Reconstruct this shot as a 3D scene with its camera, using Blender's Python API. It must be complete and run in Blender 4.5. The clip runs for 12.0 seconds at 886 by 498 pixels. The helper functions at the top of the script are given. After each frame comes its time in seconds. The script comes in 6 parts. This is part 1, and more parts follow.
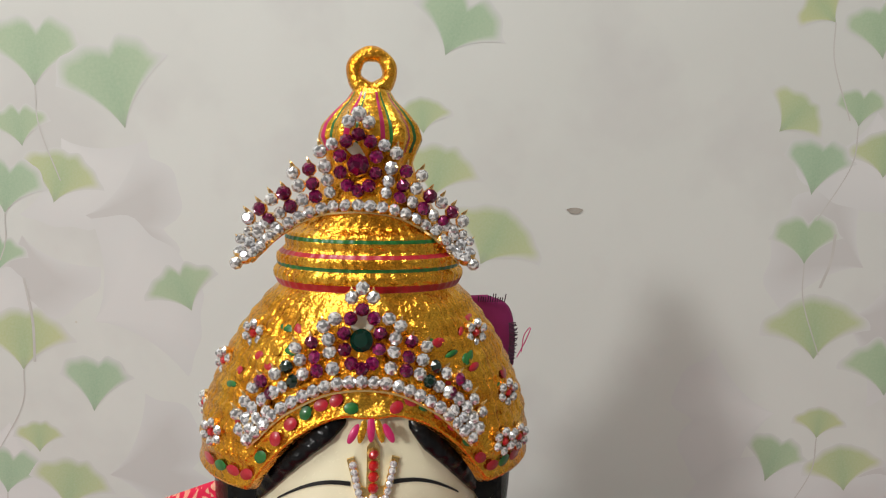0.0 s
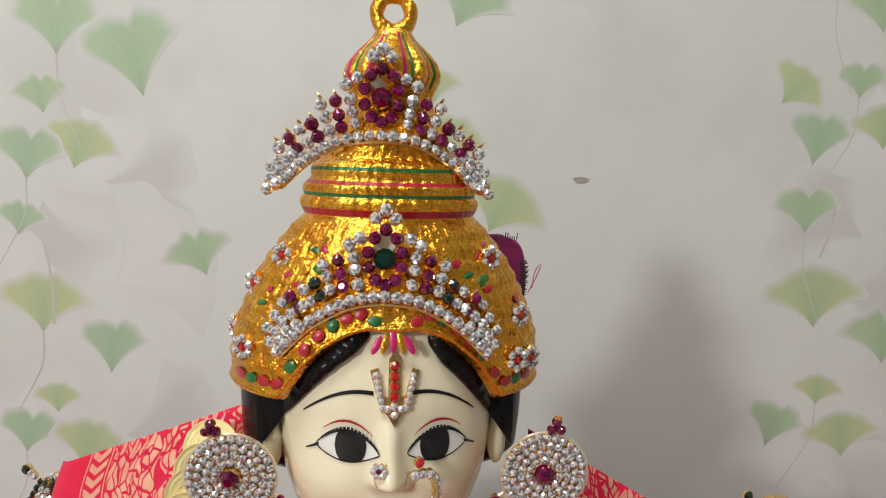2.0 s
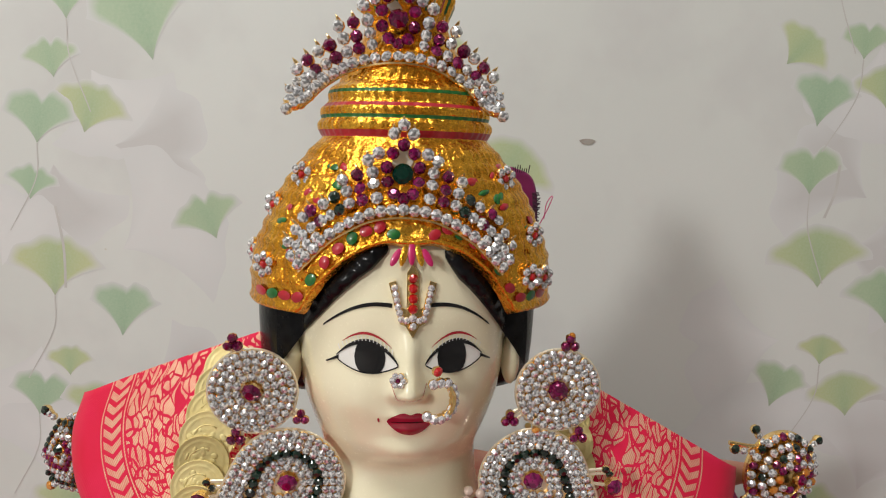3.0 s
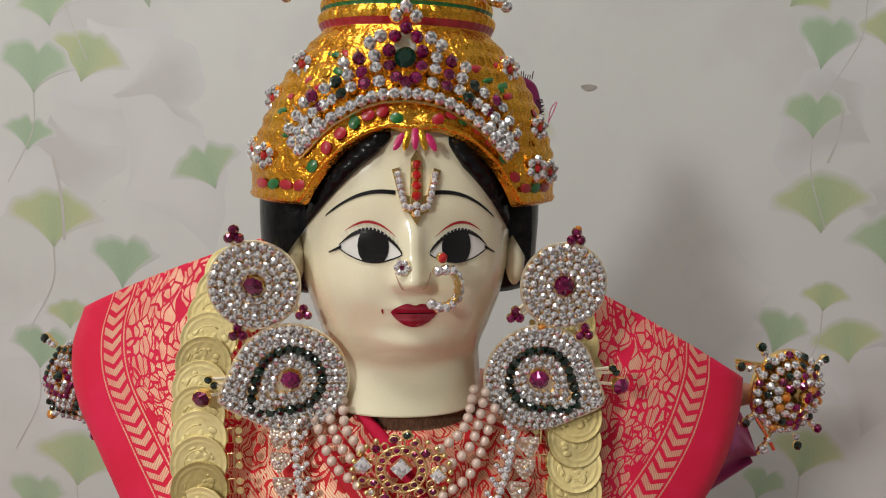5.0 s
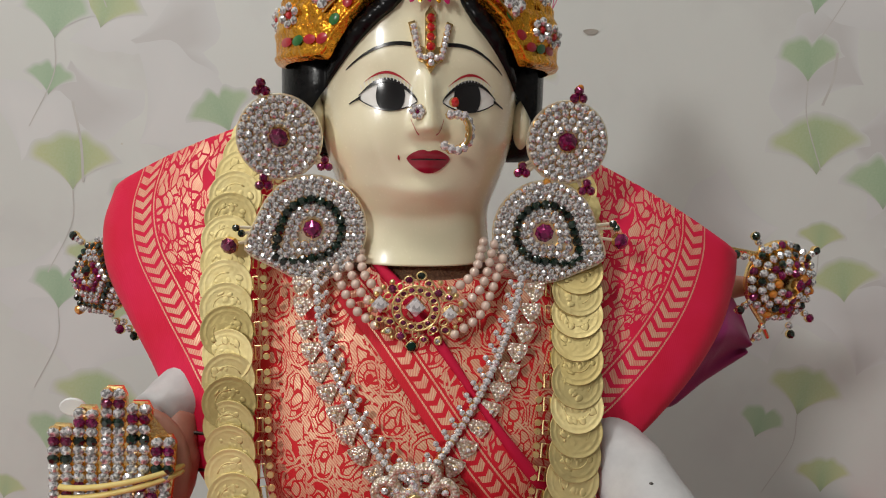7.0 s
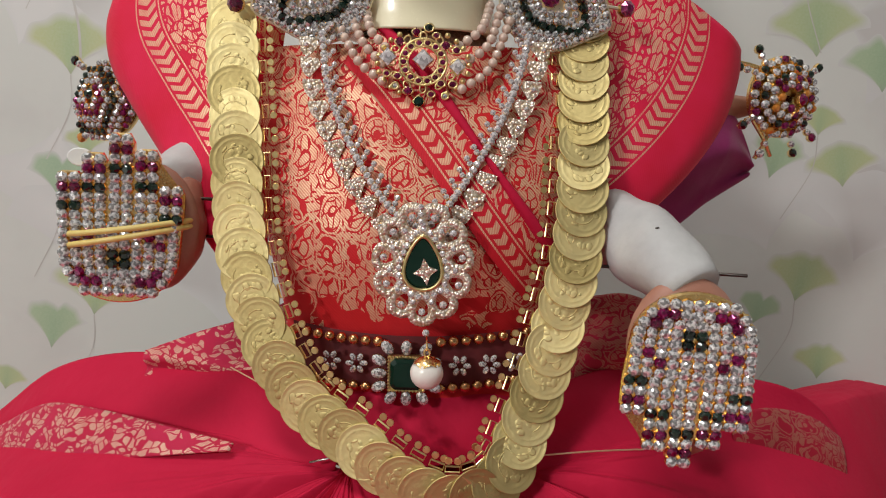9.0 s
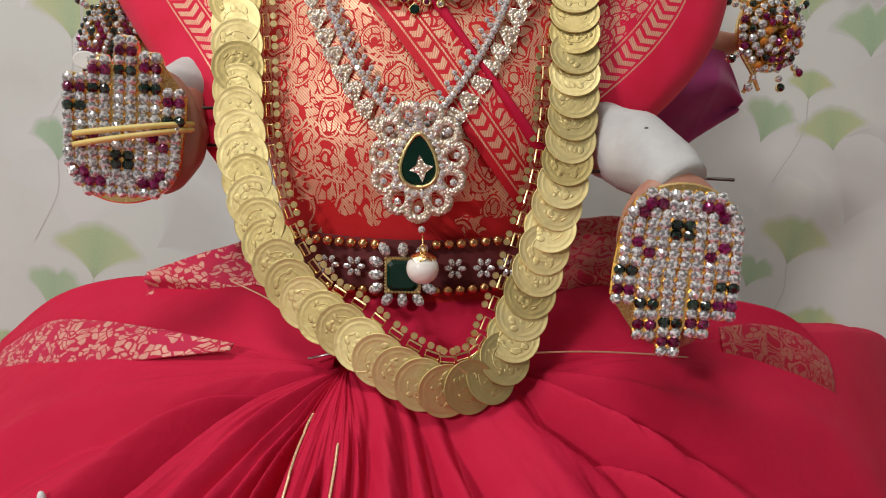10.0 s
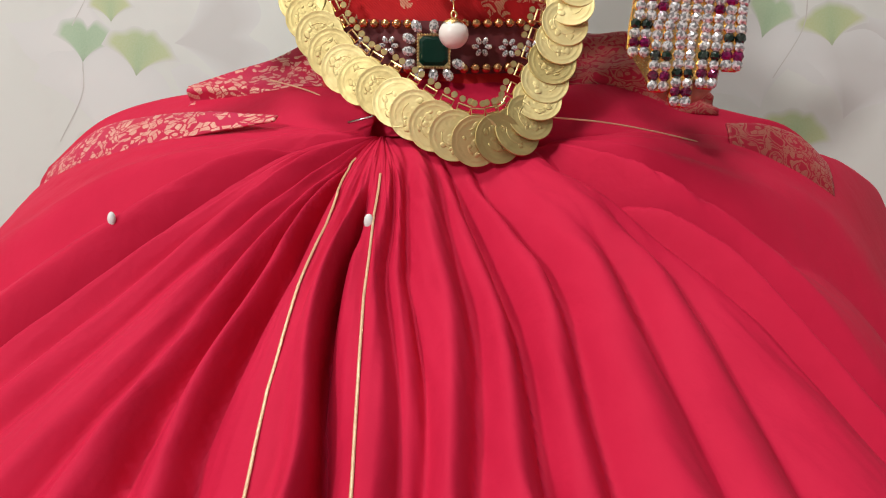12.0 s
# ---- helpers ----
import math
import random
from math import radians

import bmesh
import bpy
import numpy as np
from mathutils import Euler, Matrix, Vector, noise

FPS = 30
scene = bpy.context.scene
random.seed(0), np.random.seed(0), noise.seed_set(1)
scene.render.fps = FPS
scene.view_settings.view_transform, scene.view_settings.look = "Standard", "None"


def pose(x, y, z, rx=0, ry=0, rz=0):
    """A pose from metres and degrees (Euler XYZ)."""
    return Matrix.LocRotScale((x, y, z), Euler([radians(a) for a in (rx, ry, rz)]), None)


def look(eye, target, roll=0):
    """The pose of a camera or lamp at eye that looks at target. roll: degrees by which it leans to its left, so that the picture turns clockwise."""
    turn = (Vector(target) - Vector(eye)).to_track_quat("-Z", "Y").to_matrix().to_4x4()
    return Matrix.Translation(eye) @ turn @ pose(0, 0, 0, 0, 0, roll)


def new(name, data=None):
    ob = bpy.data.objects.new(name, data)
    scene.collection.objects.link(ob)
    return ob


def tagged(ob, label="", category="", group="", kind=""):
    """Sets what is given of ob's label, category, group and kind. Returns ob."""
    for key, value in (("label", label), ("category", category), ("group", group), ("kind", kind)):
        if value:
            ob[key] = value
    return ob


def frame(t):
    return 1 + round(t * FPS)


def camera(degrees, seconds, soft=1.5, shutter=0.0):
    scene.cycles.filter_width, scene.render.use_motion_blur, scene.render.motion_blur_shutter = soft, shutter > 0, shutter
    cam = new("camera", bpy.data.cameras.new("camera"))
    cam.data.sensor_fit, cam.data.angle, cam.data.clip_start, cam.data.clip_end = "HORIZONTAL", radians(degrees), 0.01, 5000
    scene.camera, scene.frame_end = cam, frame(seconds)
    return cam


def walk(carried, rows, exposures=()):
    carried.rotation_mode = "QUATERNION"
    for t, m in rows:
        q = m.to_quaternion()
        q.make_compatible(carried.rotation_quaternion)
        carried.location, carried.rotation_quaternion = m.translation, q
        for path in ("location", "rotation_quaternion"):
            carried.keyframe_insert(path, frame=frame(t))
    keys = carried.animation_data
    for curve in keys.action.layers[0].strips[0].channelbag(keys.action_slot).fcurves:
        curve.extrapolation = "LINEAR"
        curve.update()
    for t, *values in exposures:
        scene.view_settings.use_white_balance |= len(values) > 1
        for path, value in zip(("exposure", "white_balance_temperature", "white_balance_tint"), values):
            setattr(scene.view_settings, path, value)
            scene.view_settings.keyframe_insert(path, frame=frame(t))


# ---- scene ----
cam = camera(64.4, 12.0, 1.1)
PATH = [
    (0, (0.023, 0.177, 0.552), (-0.001, 2.164, 0.321), 1.4),
    (0.5, (0.02, 0.172, 0.531), (-0.007, 2.158, 0.301), 1.7),
    (1, (0.018, 0.168, 0.522), (-0.012, 2.154, 0.288), 1.9),
    (1.5, (0.018, 0.162, 0.528), (-0.012, 2.147, 0.29), 2.0),
    (2, (0.018, 0.157, 0.527), (-0.013, 2.142, 0.285), 1.8),
    (2.5, (0.014, 0.151, 0.514), (-0.018, 2.135, 0.267), 1.7),
    (3, (0.013, 0.147, 0.497), (-0.021, 2.13, 0.239), 1.6),
    (3.5, (0.017, 0.146, 0.479), (-0.016, 2.127, 0.212), 1.4),
    (3.7, (0.016, 0.146, 0.472), (-0.018, 2.126, 0.198), 1.3),
    (5.5, (0.012, 0.146, 0.453), (-0.019, 2.125, 0.17), 1.2),
    (6, (0.012, 0.138, 0.443), (-0.022, 2.118, 0.166), 1.2),
    (6.5, (0.01, 0.124, 0.421), (-0.028, 2.106, 0.155), 1.2),
    (7, (0.01, 0.116, 0.393), (-0.029, 2.099, 0.133), 1.2),
    (7.2, (0.009, 0.115, 0.382), (-0.029, 2.098, 0.12), 1.3),
    (8.8, (0.008, 0.107, 0.305), (-0.023, 2.085, 0.009), 1.2),
    (9, (0.007, 0.101, 0.294), (-0.017, 2.078, -0.01), 1.2),
    (9.5, (0.005, 0.093, 0.277), (-0.014, 2.07, -0.021), 1.2),
    (10, (0.009, 0.086, 0.248), (-0.008, 2.067, -0.029), 1.2),
    (10.5, (0.004, 0.079, 0.236), (-0.017, 2.063, -0.017), 1.1),
    (11, (0.002, 0.07, 0.2), (-0.018, 2.055, -0.043), 0.9),
    (11.5, (-0.002, 0.056, 0.173), (-0.019, 2.039, -0.086), 0.8),
    (12, (-0.003, 0.045, 0.146), (-0.019, 2.023, -0.146), 0.8),
]
EXPOSURES = [(0, -0.14), (2.5, -0.16), (3.7, -0.25), (5.5, -0.41), (7.2, -0.43), (9.0, -0.33), (10.5, -0.15), (11.5, 0.05), (12, 0.15)]
walk(cam, [(t, look(eye, target, roll)) for t, eye, target, roll in PATH], EXPOSURES)

# ---- world and lights ----
world = bpy.data.worlds.new("world")
scene.world = world
world.use_nodes = True
world.node_tree.nodes["Background"].inputs[0].default_value = (0.75, 0.78, 0.82, 1)
world.node_tree.nodes["Background"].inputs[1].default_value = 0.03


def area_lamp(name, eye, target, size_x, size_y, watts, colour):
    data = bpy.data.lights.new(name, "AREA")
    data.shape, data.size, data.size_y, data.energy, data.color = "RECTANGLE", size_x, size_y, watts, colour
    ob = new(name, data)
    ob.matrix_world = look(eye, target)
    return ob


# unseen key light from the left, placed by the shadow behind the crown
area_lamp("wall_tube_lamp", (-2.10, -2.60, 1.82), (0.0, 0.45, 0.35), 0.42, 0.30, 68, (1.0, 0.985, 0.955))
# added overhead fill light, no fixture known here
area_lamp("ceiling_lamp", (-0.50, -0.30, 2.30), (0.0, 0.35, 0.25), 0.9, 0.4, 27, (1.0, 0.985, 0.955))

# ---- materials ----


def rgba(c):
    return (c[0], c[1], c[2], 1.0)


class Nodes:
    """A small builder for node materials."""

    def __init__(self, name):
        self.m = bpy.data.materials.new(name)
        self.m.use_nodes = True
        self.t = self.m.node_tree
        self.b = self.t.nodes["Principled BSDF"]

    def node(self, kind, **kw):
        n = self.t.nodes.new(kind)
        for k, v in kw.items():
            n.inputs[k].default_value = v
        return n

    def link(self, a, b):
        self.t.links.new(a, b)

    def coords(self, kind="Object"):
        return self.t.nodes.new("ShaderNodeTexCoord").outputs[kind]

    def noise(self, scale, detail=4.0, rough=0.55, vec=None):
        n = self.node("ShaderNodeTexNoise", Scale=scale, Detail=detail, Roughness=rough)
        self.link(vec or self.coords(), n.inputs["Vector"])
        return n.outputs["Fac"]

    def math(self, op, a, b=0.0, c=0.0):
        n = self.t.nodes.new("ShaderNodeMath")
        n.operation = op
        for i, v in enumerate((a, b, c)):
            if isinstance(v, (int, float)):
                n.inputs[i].default_value = v
            else:
                self.link(v, n.inputs[i])
        return n.outputs[0]

    def ramp(self, fac, lo, hi):
        n = self.t.nodes.new("ShaderNodeMapRange")
        n.inputs["From Min"].default_value, n.inputs["From Max"].default_value = lo, hi
        self.link(fac, n.inputs["Value"])
        return n.outputs["Result"]

    def mix(self, fac, a, b):
        n = self.t.nodes.new("ShaderNodeMix")
        n.data_type = "RGBA"
        for sock, v in ((n.inputs["Factor"], fac), (n.inputs["A"], a), (n.inputs["B"], b)):
            if isinstance(v, (int, float)):
                sock.default_value = v
            elif isinstance(v, tuple):
                sock.default_value = rgba(v)
            else:
                self.link(v, sock)
        return n.outputs["Result"]

    def colour(self, v):
        if isinstance(v, tuple):
            self.b.inputs["Base Color"].default_value = rgba(v)
        else:
            self.link(v, self.b.inputs["Base Color"])

    def value(self, name, v):
        if isinstance(v, (int, float)):
            self.b.inputs[name].default_value = v
        else:
            self.link(v, self.b.inputs[name])

    def bump(self, height, strength=0.3, distance=0.001, prior=None):
        n = self.t.nodes.new("ShaderNodeBump")
        n.inputs["Strength"].default_value, n.inputs["Distance"].default_value = strength, distance
        self.link(height, n.inputs["Height"])
        if prior is not None:
            self.link(prior, n.inputs["Normal"])
        self.link(n.outputs["Normal"], self.b.inputs["Normal"])
        return n.outputs["Normal"]


def simple(name, a, b, rough, metal=0.0, scale=120.0, bump=0.15, depth=0.0004, coat=0.0, fine=900.0, sheen=0.0, spec=0.5):
    n = Nodes(name)
    broad = n.noise(scale, 5)
    n.colour(n.mix(n.ramp(broad, 0.3, 0.7), a, b))
    grain = n.noise(fine, 3)
    n.value("Roughness", n.math("ADD", n.math("MULTIPLY", grain, 0.16), max(0.02, rough - 0.08)))
    n.value("Metallic", metal)
    n.value("Coat Weight", coat)
    n.value("Coat Roughness", 0.08)
    n.value("Sheen Weight", sheen)
    n.value("Specular IOR Level", spec)
    if bump:
        n.bump(n.math("ADD", broad, n.math("MULTIPLY", grain, 0.4)), bump, depth)
    return n.m


CREAM = simple("cream_enamel", (0.88, 0.82, 0.585), (0.91, 0.85, 0.62), 0.25, 0, 60, 0.10, 0.0005, 1.0, 700)
HAIR = simple("black_enamel", (0.004, 0.004, 0.005), (0.010, 0.010, 0.011), 0.22, 0, 260, 0.25, 0.0010, 0.10, 600, 0, 0.12)
BLACK = simple("black_paint", (0.004, 0.004, 0.005), (0.007, 0.006, 0.007), 0.20, 0, 200, 0.05, 0.0002, 0.25)
EYE_WHITE = simple("white_paint", (0.78, 0.77, 0.72), (0.84, 0.83, 0.80), 0.25, 0, 200, 0.05, 0.0002, 0.4)
RED_PAINT = simple("red_paint", (0.36, 0.006, 0.014), (0.46, 0.012, 0.028), 0.35, 0, 300, 0.3, 0.0004, 0.3)
PINK_PAINT = simple("magenta_paint", (0.45, 0.006, 0.09), (0.55, 0.02, 0.14), 0.35, 0, 300, 0.3, 0.0004, 0.3)
GREEN_PAINT = simple("green_paint", (0.006, 0.085, 0.014), (0.02, 0.17, 0.03), 0.35, 0, 300, 0.3, 0.0004, 0.3)
LIP = simple("lip_paint", (0.28, 0.006, 0.022), (0.36, 0.014, 0.04), 0.22, 0, 260, 0.1, 0.0003, 0.7)
SETTING = simple("gilt_setting", (0.86, 0.56, 0.20), (0.92, 0.68, 0.34), 0.25, 1.0, 400, 0.2, 0.0003)
PALE_GOLD = simple("pale_gold", (0.78, 0.62, 0.27), (0.86, 0.72, 0.38), 0.3, 1.0, 300, 0.3, 0.0004)
PALE_SETTING = simple("pale_gilt_setting", (0.80, 0.70, 0.52), (0.88, 0.80, 0.66), 0.3, 0.7, 400, 0.2, 0.0003)
PEARL = simple("pearl", (0.62, 0.46, 0.38), (0.72, 0.57, 0.49), 0.22, 0.15, 300, 0.03, 0.0002, 0.8)
WHITE_PEARL = simple("white_pearl", (0.84, 0.81, 0.75), (0.88, 0.86, 0.81), 0.3, 0.0, 200, 0.03, 0.0002, 0.3)
BRONZE_BEAD = simple("bronze_bead", (0.62, 0.34, 0.15), (0.72, 0.42, 0.20), 0.25, 1.0, 300, 0.05, 0.0002)
FOAM = simple("white_foam", (0.44, 0.44, 0.445), (0.56, 0.56, 0.56), 0.6, 0, 60, 0.35, 0.0012, 0, 300)
SKIN_CLAY = simple("painted_clay", (0.34, 0.15, 0.10), (0.45, 0.22, 0.16), 0.5, 0, 60, 0.2, 0.0006)
STEEL = simple("dark_steel", (0.10, 0.09, 0.08), (0.16, 0.15, 0.14), 0.35, 1.0, 200, 0.1)
ELASTIC = simple("yellow_elastic", (0.72, 0.55, 0.16), (0.80, 0.64, 0.24), 0.45, 0, 200, 0.1)
MAGENTA_CLOTH = simple("magenta_cloth", (0.24, 0.006, 0.10), (0.31, 0.012, 0.14), 0.7, 0, 50, 0.3, 0.0010, 0, 1500, 0.2)
FRINGE = simple("dark_thread", (0.02, 0.008, 0.02), (0.05, 0.01, 0.04), 0.7)
PINK_THREAD = simple("pink_thread", (0.62, 0.05, 0.20), (0.70, 0.08, 0.26), 0.6)
TAPE = simple("white_tape", (0.70, 0.72, 0.72), (0.80, 0.82, 0.82), 0.5)
NECK_STRAW = simple("brown_straw", (0.10, 0.045, 0.025), (0.20, 0.10, 0.05), 0.8, 0, 500, 0.9, 0.0020)


def make_gold_leaf():
    n = Nodes("gold_leaf_paint")
    broad, fine = n.noise(55, 5), n.noise(600, 4)
    n.colour(n.mix(n.ramp(broad, 0.3, 0.72), (0.74, 0.27, 0.014), (0.95, 0.54, 0.06)))
    n.value("Metallic", 0.92)
    n.value("Roughness", n.ramp(fine, -0.1, 2.4))
    vor = n.node("ShaderNodeTexVoronoi", Scale=190.0)
    n.link(n.coords(), vor.inputs["Vector"])
    first = n.bump(vor.outputs["Distance"], 0.30, 0.0018)
    n.bump(n.math("ADD", n.math("MULTIPLY", fine, 0.25), n.math("MULTIPLY", broad, 5.0)), 0.6, 0.0018, first)
    return n.m


def make_coin():
    n = Nodes("struck_gold_coin")
    random_no = n.t.nodes.new("ShaderNodeObjectInfo").outputs["Random"]
    n.colour(n.mix(random_no, (0.52, 0.42, 0.18), (0.86, 0.75, 0.40)))
    n.value("Metallic", 1.0)
    fine = n.noise(420, 4)
    n.value("Roughness", n.math("ADD", n.ramp(n.noise(150, 3), -0.7, 1.5), n.math("MULTIPLY", random_no, 0.10)))
    vor = n.node("ShaderNodeTexVoronoi", Scale=430.0)
    n.link(n.coords(), vor.inputs["Vector"])
    n.bump(n.math("ADD", n.math("MULTIPLY", fine, 1.2), vor.outputs["Distance"]), 0.16, 0.0005)
    return n.m


def stone(name, a, b, metal, rough, spec=0.8, painted_sparkle=0.0, dark=(0.10, 0.10, 0.12)):
    n = Nodes(name)
    tint = n.mix(n.t.nodes.new("ShaderNodeObjectInfo").outputs["Random"], a, b)
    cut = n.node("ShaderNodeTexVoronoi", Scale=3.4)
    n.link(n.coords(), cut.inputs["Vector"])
    # dark patches in the base colour stand in for facet reflections
    n.colour(n.mix(n.math("MULTIPLY", n.ramp(cut.outputs["Color"], 0.40, 0.66), painted_sparkle), tint, dark))
    n.value("Metallic", metal)
    n.value("Roughness", rough)
    n.value("Specular IOR Level", spec)
    n.value("Coat Weight", 0.5 if metal > 0.1 else 0.1)
    n.value("Coat Roughness", 0.03)
    return n.m


GOLD = make_gold_leaf()
COIN = make_coin()
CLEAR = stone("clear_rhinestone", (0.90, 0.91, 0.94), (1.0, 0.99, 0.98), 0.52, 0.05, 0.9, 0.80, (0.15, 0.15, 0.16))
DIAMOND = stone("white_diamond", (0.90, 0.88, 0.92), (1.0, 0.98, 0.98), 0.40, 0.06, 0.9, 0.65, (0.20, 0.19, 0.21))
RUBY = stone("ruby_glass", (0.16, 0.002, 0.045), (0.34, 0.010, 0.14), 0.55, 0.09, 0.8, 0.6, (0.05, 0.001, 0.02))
GREEN_STONE = stone("dark_green_glass", (0.001, 0.006, 0.004), (0.004, 0.024, 0.014), 0.2, 0.08)
EMERALD = stone("emerald_glass", (0.001, 0.018, 0.011), (0.0015, 0.024, 0.014), 0.0, 0.16, 0.3)
RED_STONE = stone("red_glass", (0.42, 0.006, 0.008), (0.55, 0.012, 0.014), 0.2, 0.12)
ORANGE_STONE = stone("amber_glass", (0.60, 0.20, 0.02), (0.70, 0.30, 0.05), 0.4, 0.1)


def make_pave():
    n = Nodes("pave_diamonds")
    vor = n.node("ShaderNodeTexVoronoi", Scale=780.0)
    n.link(n.coords(), vor.inputs["Vector"])
    n.colour(n.mix(n.ramp(vor.outputs["Distance"], 0.25, 0.75), (0.92, 0.87, 0.80), (0.52, 0.40, 0.27)))
    n.value("Metallic", 0.6)
    n.value("Roughness", 0.28)
    n.bump(n.math("MULTIPLY", vor.outputs["Distance"], -1.0), 0.9, 0.0007)
    return n.m


PAVE = make_pave()


def make_cloth():
    """Plain crimson cotton-silk with a fine weave."""
    n = Nodes("crimson_cloth")
    broad = n.noise(14, 4)
    n.colour(n.mix(n.ramp(broad, 0.3, 0.7), (0.50, 0.011, 0.047), (0.57, 0.016, 0.059)))
    n.value("Roughness", 0.7)
    n.value("Sheen Weight", 0.0)
    n.value("Specular IOR Level", 0.11)
    crease = n.noise(38, 4)
    first = n.bump(crease, 0.6, 0.0026)
    n.bump(n.noise(1900, 2), 0.12, 0.0003, first)
    return n.m


def make_brocade(name, scale, ratio, chevron, red=(0.58, 0.010, 0.022), zari=(0.86, 0.63, 0.41), fill=0.12, dense=False, plain_below=None):
    """Red silk with woven gold figures; UV u is metres from the outer hem, v metres along it."""
    n = Nodes(name)
    uv = n.coords("UV")
    warp = n.node("ShaderNodeTexNoise", Scale=55.0, Detail=2.0)
    n.link(uv, warp.inputs["Vector"])
    add = n.t.nodes.new("ShaderNodeMixRGB")
    add.blend_type = "ADD"
    add.inputs[0].default_value = 0.013
    n.link(uv, add.inputs[1])
    n.link(warp.outputs["Color"], add.inputs[2])
    scaled = n.t.nodes.new("ShaderNodeMapping")
    scaled.inputs["Scale"].default_value = (1.0, ratio, 1.0)
    n.link(add.outputs[0], scaled.inputs["Vector"])
    cell = n.node("ShaderNodeTexVoronoi", Scale=scale, Randomness=0.9)
    cell.feature = "DISTANCE_TO_EDGE"
    n.link(scaled.outputs[0], cell.inputs["Vector"])
    ident = n.node("ShaderNodeTexVoronoi", Scale=scale, Randomness=0.9)
    n.link(scaled.outputs[0], ident.inputs["Vector"])
    keep = n.math("GREATER_THAN", n.math("ADD", n.math("MULTIPLY", ident.outputs["Color"], 1.0), 0.0), fill)
    petals = n.math("MULTIPLY", n.math("GREATER_THAN", cell.outputs["Distance"], 0.075), keep)
    bloom = n.node("ShaderNodeTexVoronoi", Scale=scale * 0.30, Randomness=0.55)
    n.link(scaled.outputs[0], bloom.inputs["Vector"])
    edge = n.node("ShaderNodeTexVoronoi", Scale=scale * 0.30, Randomness=0.55)
    edge.feature = "DISTANCE_TO_EDGE"
    n.link(scaled.outputs[0], edge.inputs["Vector"])
    # a bloom: solid eye, a ring of petals, an outline, then scrolls to its neighbour
    d = bloom.outputs["Distance"]
    eye = n.math("LESS_THAN", d, 0.15)
    ring = n.math("MULTIPLY", n.math("MULTIPLY", n.math("GREATER_THAN", d, 0.20), n.math("LESS_THAN", d, 0.40)), petals)
    hoop = n.math("LESS_THAN", n.math("ABSOLUTE", n.math("SUBTRACT", d, 0.455)), 0.028)
    scroll = n.math("MULTIPLY", n.math("GREATER_THAN", d, 0.53), petals)
    vine = n.math("LESS_THAN", n.math("ABSOLUTE", n.math("SUBTRACT", edge.outputs["Distance"], 0.05)), 0.022)
    gold = n.math("MAXIMUM", n.math("MAXIMUM", eye, ring), n.math("MAXIMUM", n.math("MAXIMUM", hoop, vine), scroll))
    if dense:
        # close-set petals with thin red outlines
        gap = n.math("GREATER_THAN", n.math("ABSOLUTE", n.math("SUBTRACT", d, 0.44)), 0.03)
        gold = n.math("MULTIPLY", n.math("MULTIPLY", n.math("GREATER_THAN", cell.outputs["Distance"], 0.085), keep), gap)
    sep = n.t.nodes.new("ShaderNodeSeparateXYZ")
    n.link(uv, sep.inputs[0])
    u, v = sep.outputs[0], sep.outputs[1]
    if chevron:
        lo, hi = chevron
        mid = (lo + hi) / 2
        zig = n.math("FRACT", n.math("ADD", n.math("MULTIPLY", v, 165.0), n.math("MULTIPLY", n.math("ABSOLUTE", n.math("SUBTRACT", u, mid)), 110.0)))
        zig = n.math("GREATER_THAN", zig, 0.42)
        inside = n.math("MULTIPLY", n.math("GREATER_THAN", u, lo + 0.0016), n.math("LESS_THAN", u, hi - 0.0016))
        rim = n.math("LESS_THAN", n.math("ABSOLUTE", n.math("SUBTRACT", u, lo)), 0.0004)
        rim2 = n.math("LESS_THAN", n.math("ABSOLUTE", n.math("SUBTRACT", u, hi)), 0.0004)
        field = n.math("GREATER_THAN", u, hi + 0.0015)
        gold = n.math("MAXIMUM", n.math("MULTIPLY", gold, field), n.math("MULTIPLY", zig, inside))
        gold = n.math("MAXIMUM", gold, n.math("MAXIMUM", rim, rim2))
    if plain_below is not None:
        gold = n.math("MULTIPLY", gold, n.math("GREATER_THAN", n.math("ADD", v, n.math("MULTIPLY", warp.outputs["Fac"], 0.06)), plain_below + 0.03))
    wave = n.node("ShaderNodeTexWave", Scale=420.0, Distortion=1.5, Detail=1.0)
    wave.bands_direction = "DIAGONAL"
    n.link(uv, wave.inputs["Vector"])
    thread = wave.outputs["Fac"]
    patchy = n.math("ADD", n.math("MULTIPLY", n.ramp(n.noise(110, 3), 0.3, 0.7), 0.45), 0.55)
    amount = n.math("MULTIPLY", n.math("MULTIPLY", gold, patchy), n.math("ADD", n.math("MULTIPLY", thread, 0.55), 0.5))
    broad = n.noise(30, 3)
    red_mix = n.mix(n.ramp(broad, 0.3, 0.7), red, (red[0] * 1.1, red[1] * 1.6, red[2] * 1.7))
    n.colour(n.mix(amount, red_mix, zari))
    n.value("Metallic", n.math("MULTIPLY", amount, 0.45))
    n.value("Roughness", n.math("SUBTRACT", 0.62, n.math("MULTIPLY", amount, 0.22)))
    n.value("Sheen Weight", 0.03)
    n.value("Specular IOR Level", 0.25)
    first = n.bump(n.noise(45, 3), 0.25, 0.0015)
    n.bump(n.math("ADD", gold, n.math("MULTIPLY", thread, 0.3)), 0.35, 0.0004, first)
    return n.m


